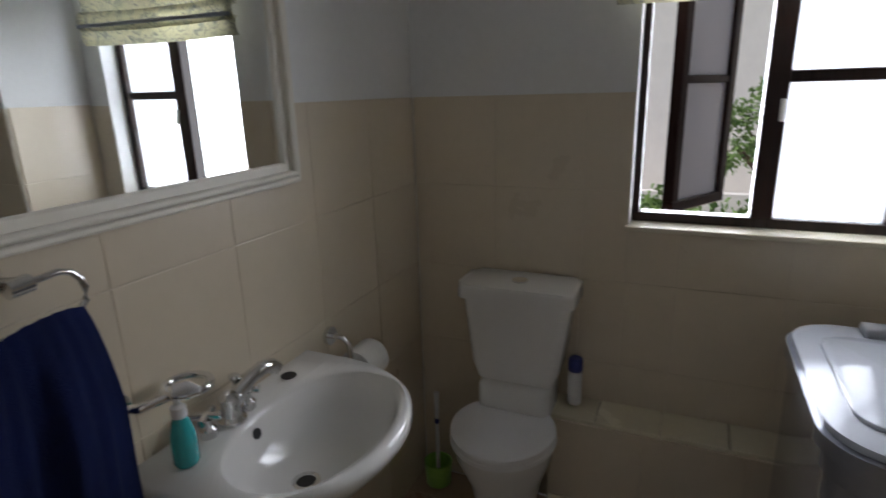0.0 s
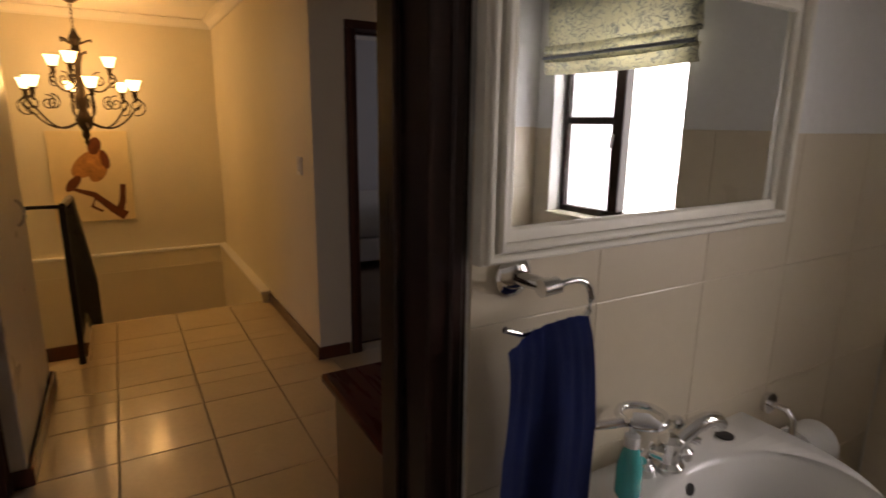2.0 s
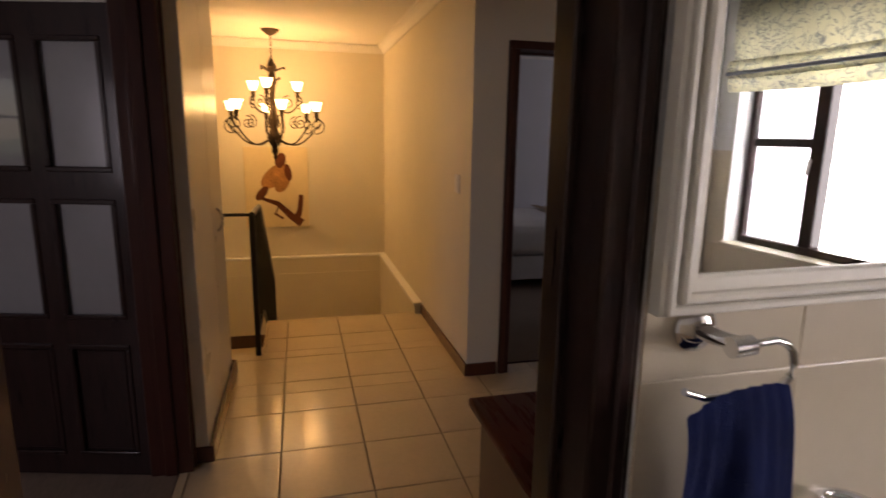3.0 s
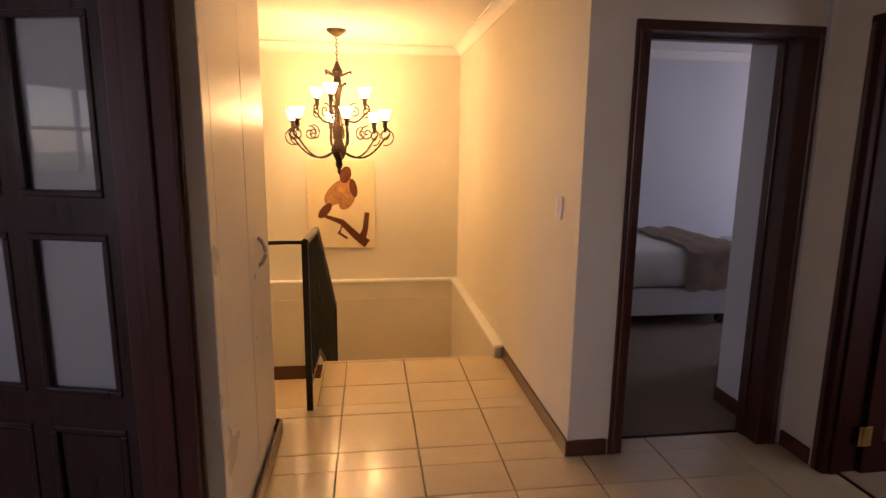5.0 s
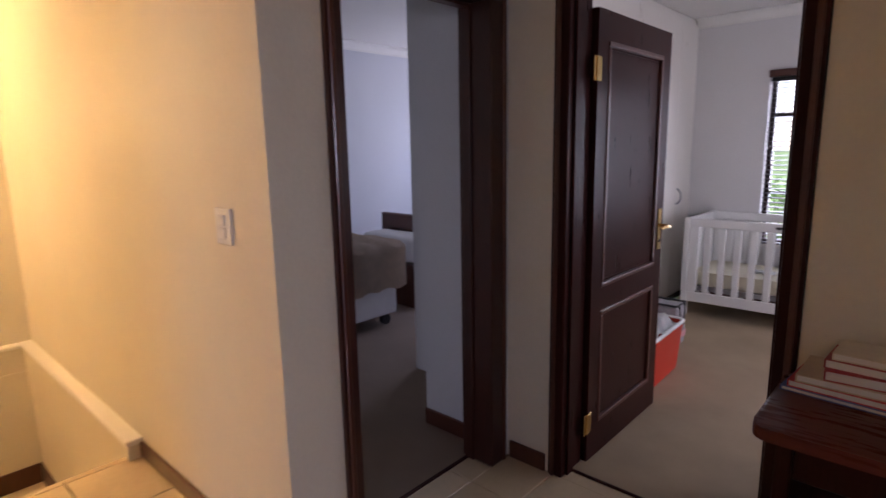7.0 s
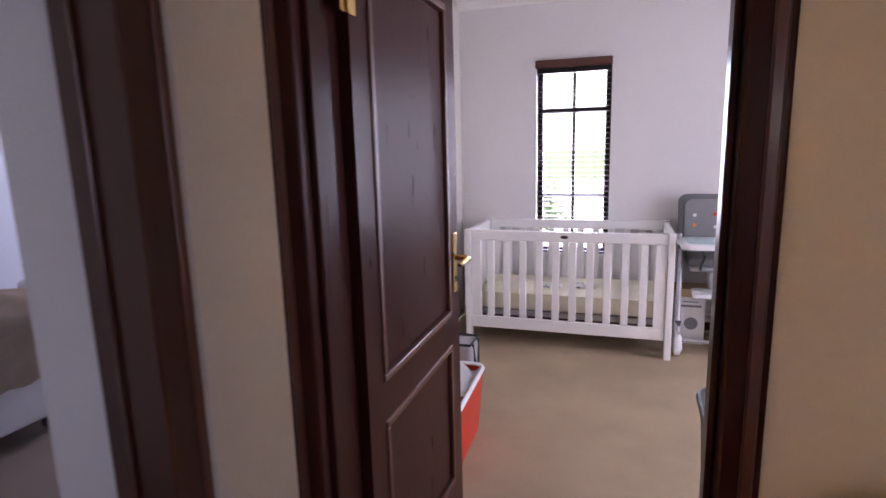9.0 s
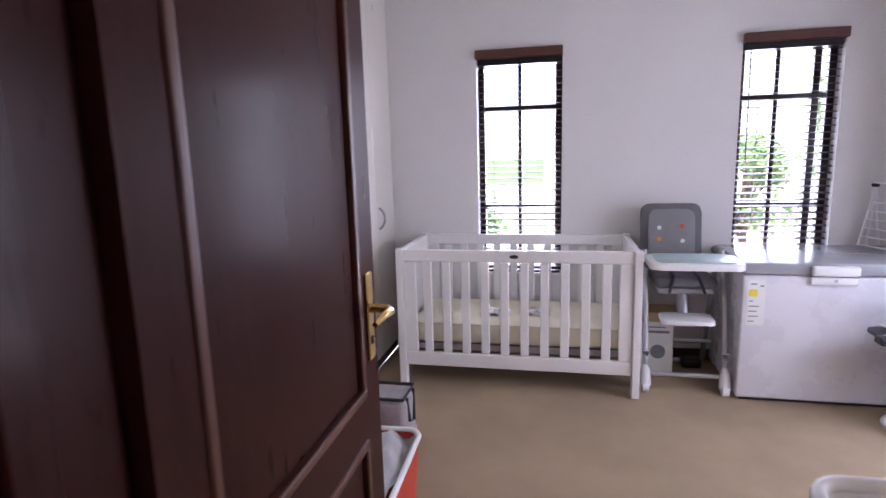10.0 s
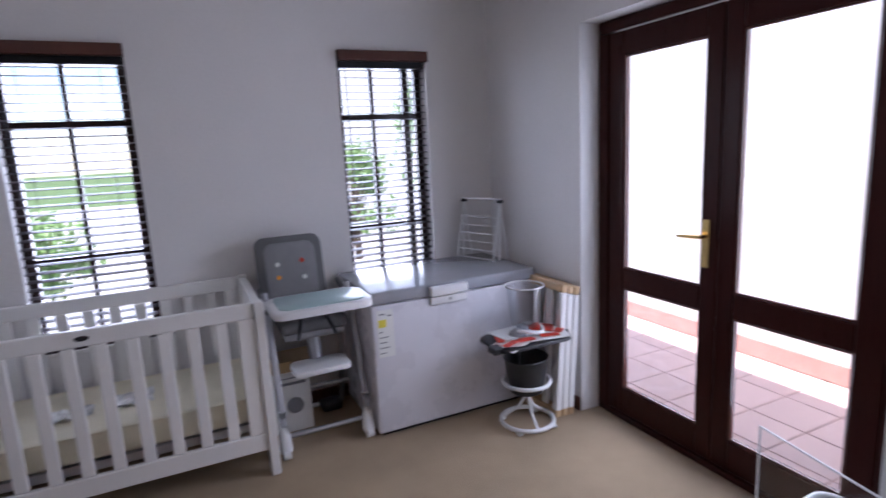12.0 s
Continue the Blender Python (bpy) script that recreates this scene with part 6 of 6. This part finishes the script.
tagged(new("garden_bush", leaf_mesh("garden_bush", [(0.4 + 0.33 * k, 8.6 + 0.25 * (k % 3), z, 0.55) for k in range(13) for z in (-2.4, -1.7, -1.0, -0.45 + 0.12 * (k % 4))], 220, 0.07, 9)), "tall leafy green bush close under the bathroom window", "bush", kind="stuff")
structure("roof_eave", boxes((-5.9, 2.9, 6.96, 7.5, 2.5, 2.62)), ROOF, "brown eaves boards above the windows", "roof")

# ---- tiles, piece by piece ----


def tile_field(parent, material, axis, plane, a0, a1, b0, b1, pa, pb, oa, ob_, depth, gap=0.004, keep=None):
    """Tiles of pitch pa x pb with joints on oa + k*pa and ob_ + k*pb. axis 'z': floor; 'x' or 'y': wall face, depth signed."""
    shared = {}
    ka0, kb0 = math.floor((a0 - oa) / pa + 1e-6), math.floor((b0 - ob_) / pb + 1e-6)
    ka = ka0
    while oa + ka * pa < a1 - 1e-6:
        kb = kb0
        while ob_ + kb * pb < b1 - 1e-6:
            u0, u1 = max(a0, oa + ka * pa + gap / 2), min(a1, oa + (ka + 1) * pa - gap / 2)
            v0, v1 = max(b0, ob_ + kb * pb + gap / 2), min(b1, ob_ + (kb + 1) * pb - gap / 2)
            kb += 1
            if u1 - u0 < 0.012 or v1 - v0 < 0.012 or (keep and not keep((u0 + u1) / 2, (v0 + v1) / 2)):
                continue
            key = (round(u1 - u0, 3), round(v1 - v0, 3))
            if key not in shared:
                w, h = (u1 - u0) / 2, (v1 - v0) / 2
                bm = bmesh.new()
                e = 0.002
                lo = [(-w, -h), (w, -h), (w, h), (-w, h)]
                hi = [(-w + e, -h + e), (w - e, -h + e), (w - e, h - e), (-w + e, h - e)]
                place = {"z": lambda p, d: (p[0], p[1], d), "x": lambda p, d: (d, p[0], p[1]), "y": lambda p, d: (p[0], d, p[1])}[axis]
                sides = [[bm.verts.new(place(p, d)) for p in loop] for loop, d in ((lo, 0), (lo, depth * 0.75), (hi, depth))]
                for s0, s1 in zip(sides, sides[1:]):
                    for k in range(4):
                        bm.faces.new((s0[k], s0[(k + 1) % 4], s1[(k + 1) % 4], s1[k]))
                bm.faces.new(sides[0][::-1]), bm.faces.new(sides[-1])
                shared[key] = finish("tile", bm, material)
            o = new("tile", shared[key])
            o.parent = parent
            cu, cv = (u0 + u1) / 2, (v0 + v1) / 2
            o.location = {"z": (cu, cv, plane), "x": (plane, cu, cv), "y": (cu, plane, cv)}[axis]
        ka += 1


slab_ob = bpy.data.objects["floor_slab"]
P = 0.407
tile_field(slab_ob, TILE_FLOOR, "z", -0.0115, -2.79, -2.09, 0.44, 1.998, P, P, -2.253, 1.258, 0.0115, 0.006)
tile_field(slab_ob, TILE_FLOOR, "z", -0.0115, -2.088, 0.455, 0.402, 3.172, P, P, -2.253, 1.258, 0.0115, 0.006)
tile_field(slab_ob, TILE_FLOOR, "z", -0.0115, -3.5, -2.79, 0.702, 1.998, P, P, -2.253, 1.258, 0.0115, 0.006)
tile_field(slab_ob, TILE_FLOOR, "z", -0.0115, -2.225, -2.091, 2.29, 3.033, P, P, -2.253, 1.258, 0.0115, 0.006)
tile_field(slab_ob, TILE_FLOOR, "z", -0.0115, -1.80, -1.02, 3.172, 3.252, P, P, -2.253, 1.258, 0.0115, 0.006)
tile_field(slab_ob, TILE_BATH, "z", -0.0115, 0.457, 2.75, -0.34, 2.9, 0.33, 0.33, 0.5, 0.1, 0.0115, 0.005)
ww, wn_ = bpy.data.objects["wall_bath_west"], bpy.data.objects["wall_bath_north"]
structure("wall_grout_west", boxes((0.5302, 0.532, 1.43, 2.908, 0.0, 1.494)), GROUT_WALL, "pale grout bed behind the wall tiles", "wall")
structure("wall_grout_north", boxes((0.535, 2.098, 2.9075, 2.9098, 0.0, 1.086), (0.535, 1.28, 2.9075, 2.9098, 1.086, 1.494), (1.995, 2.098, 2.9075, 2.9098, 1.086, 1.494)), GROUT_WALL, "pale grout bed behind the wall tiles", "wall")
structure("wall_grout_pier", boxes((2.0975, 2.0995, 2.542, 2.905, 0.0, 1.494), (2.1, 2.74, 2.536, 2.5395, 0, 1.494)), GROUT_WALL, "pale grout bed behind the wall tiles", "wall")
tile_field(ww, TILE_WALL, "x", 0.5318, 1.43, 2.9, 0, 1.5, 0.3, 0.3, 2.9, 0.0, 0.003, 0.0016)
tile_field(wn_, TILE_WALL, "y", 2.9077, 0.54, 1.281, 0, 1.5, 0.3, 0.3, 0.54, 0.0, -0.003, 0.0016)
tile_field(wn_, TILE_WALL, "y", 2.9077, 1.283, 2.09, 0, 1.072, 0.3, 0.3, 0.54, 0.0, -0.003, 0.0016)
tile_field(bpy.data.objects["wall_bath_pier"], TILE_WALL, "x", 2.0977, 2.55, 2.9, 0, 1.5, 0.35, 0.3, 2.55, 0.0, -0.003, 0.0016)
tile_field(bpy.data.objects["wall_bath_pier"], TILE_WALL, "y", 2.5362, 2.1, 2.74, 0, 1.5, 0.3, 0.3, 2.1, 0.0, -0.003, 0.0016)
tile_field(bpy.data.objects["wall_bath_east"], TILE_WALL, "x", 2.7502, -0.34, 2.53, 0, 1.5, 0.3, 0.3, -0.34, 0.0, -0.003, 0.0016)
lg = bpy.data.objects["bath_ledge"]
tile_field(lg, TILE_LEDGE, "z", 0.446, 1.082, 2.095, 2.752, 2.9, 0.2, 0.16, 1.23, 2.75, 0.012, 0.004)
tile_field(lg, TILE_WALL, "y", 2.755, 1.082, 2.095, 0, 0.444, 0.3, 0.3, 1.082, 0.144, -0.006, 0.003)
tile_field(bpy.data.objects["balcony_slab"], TERRACOTTA, "z", -0.03, 0.935, 2.22, 3.5, 7.28, 0.3, 0.3, 0.935, 3.5, 0.012, 0.008)
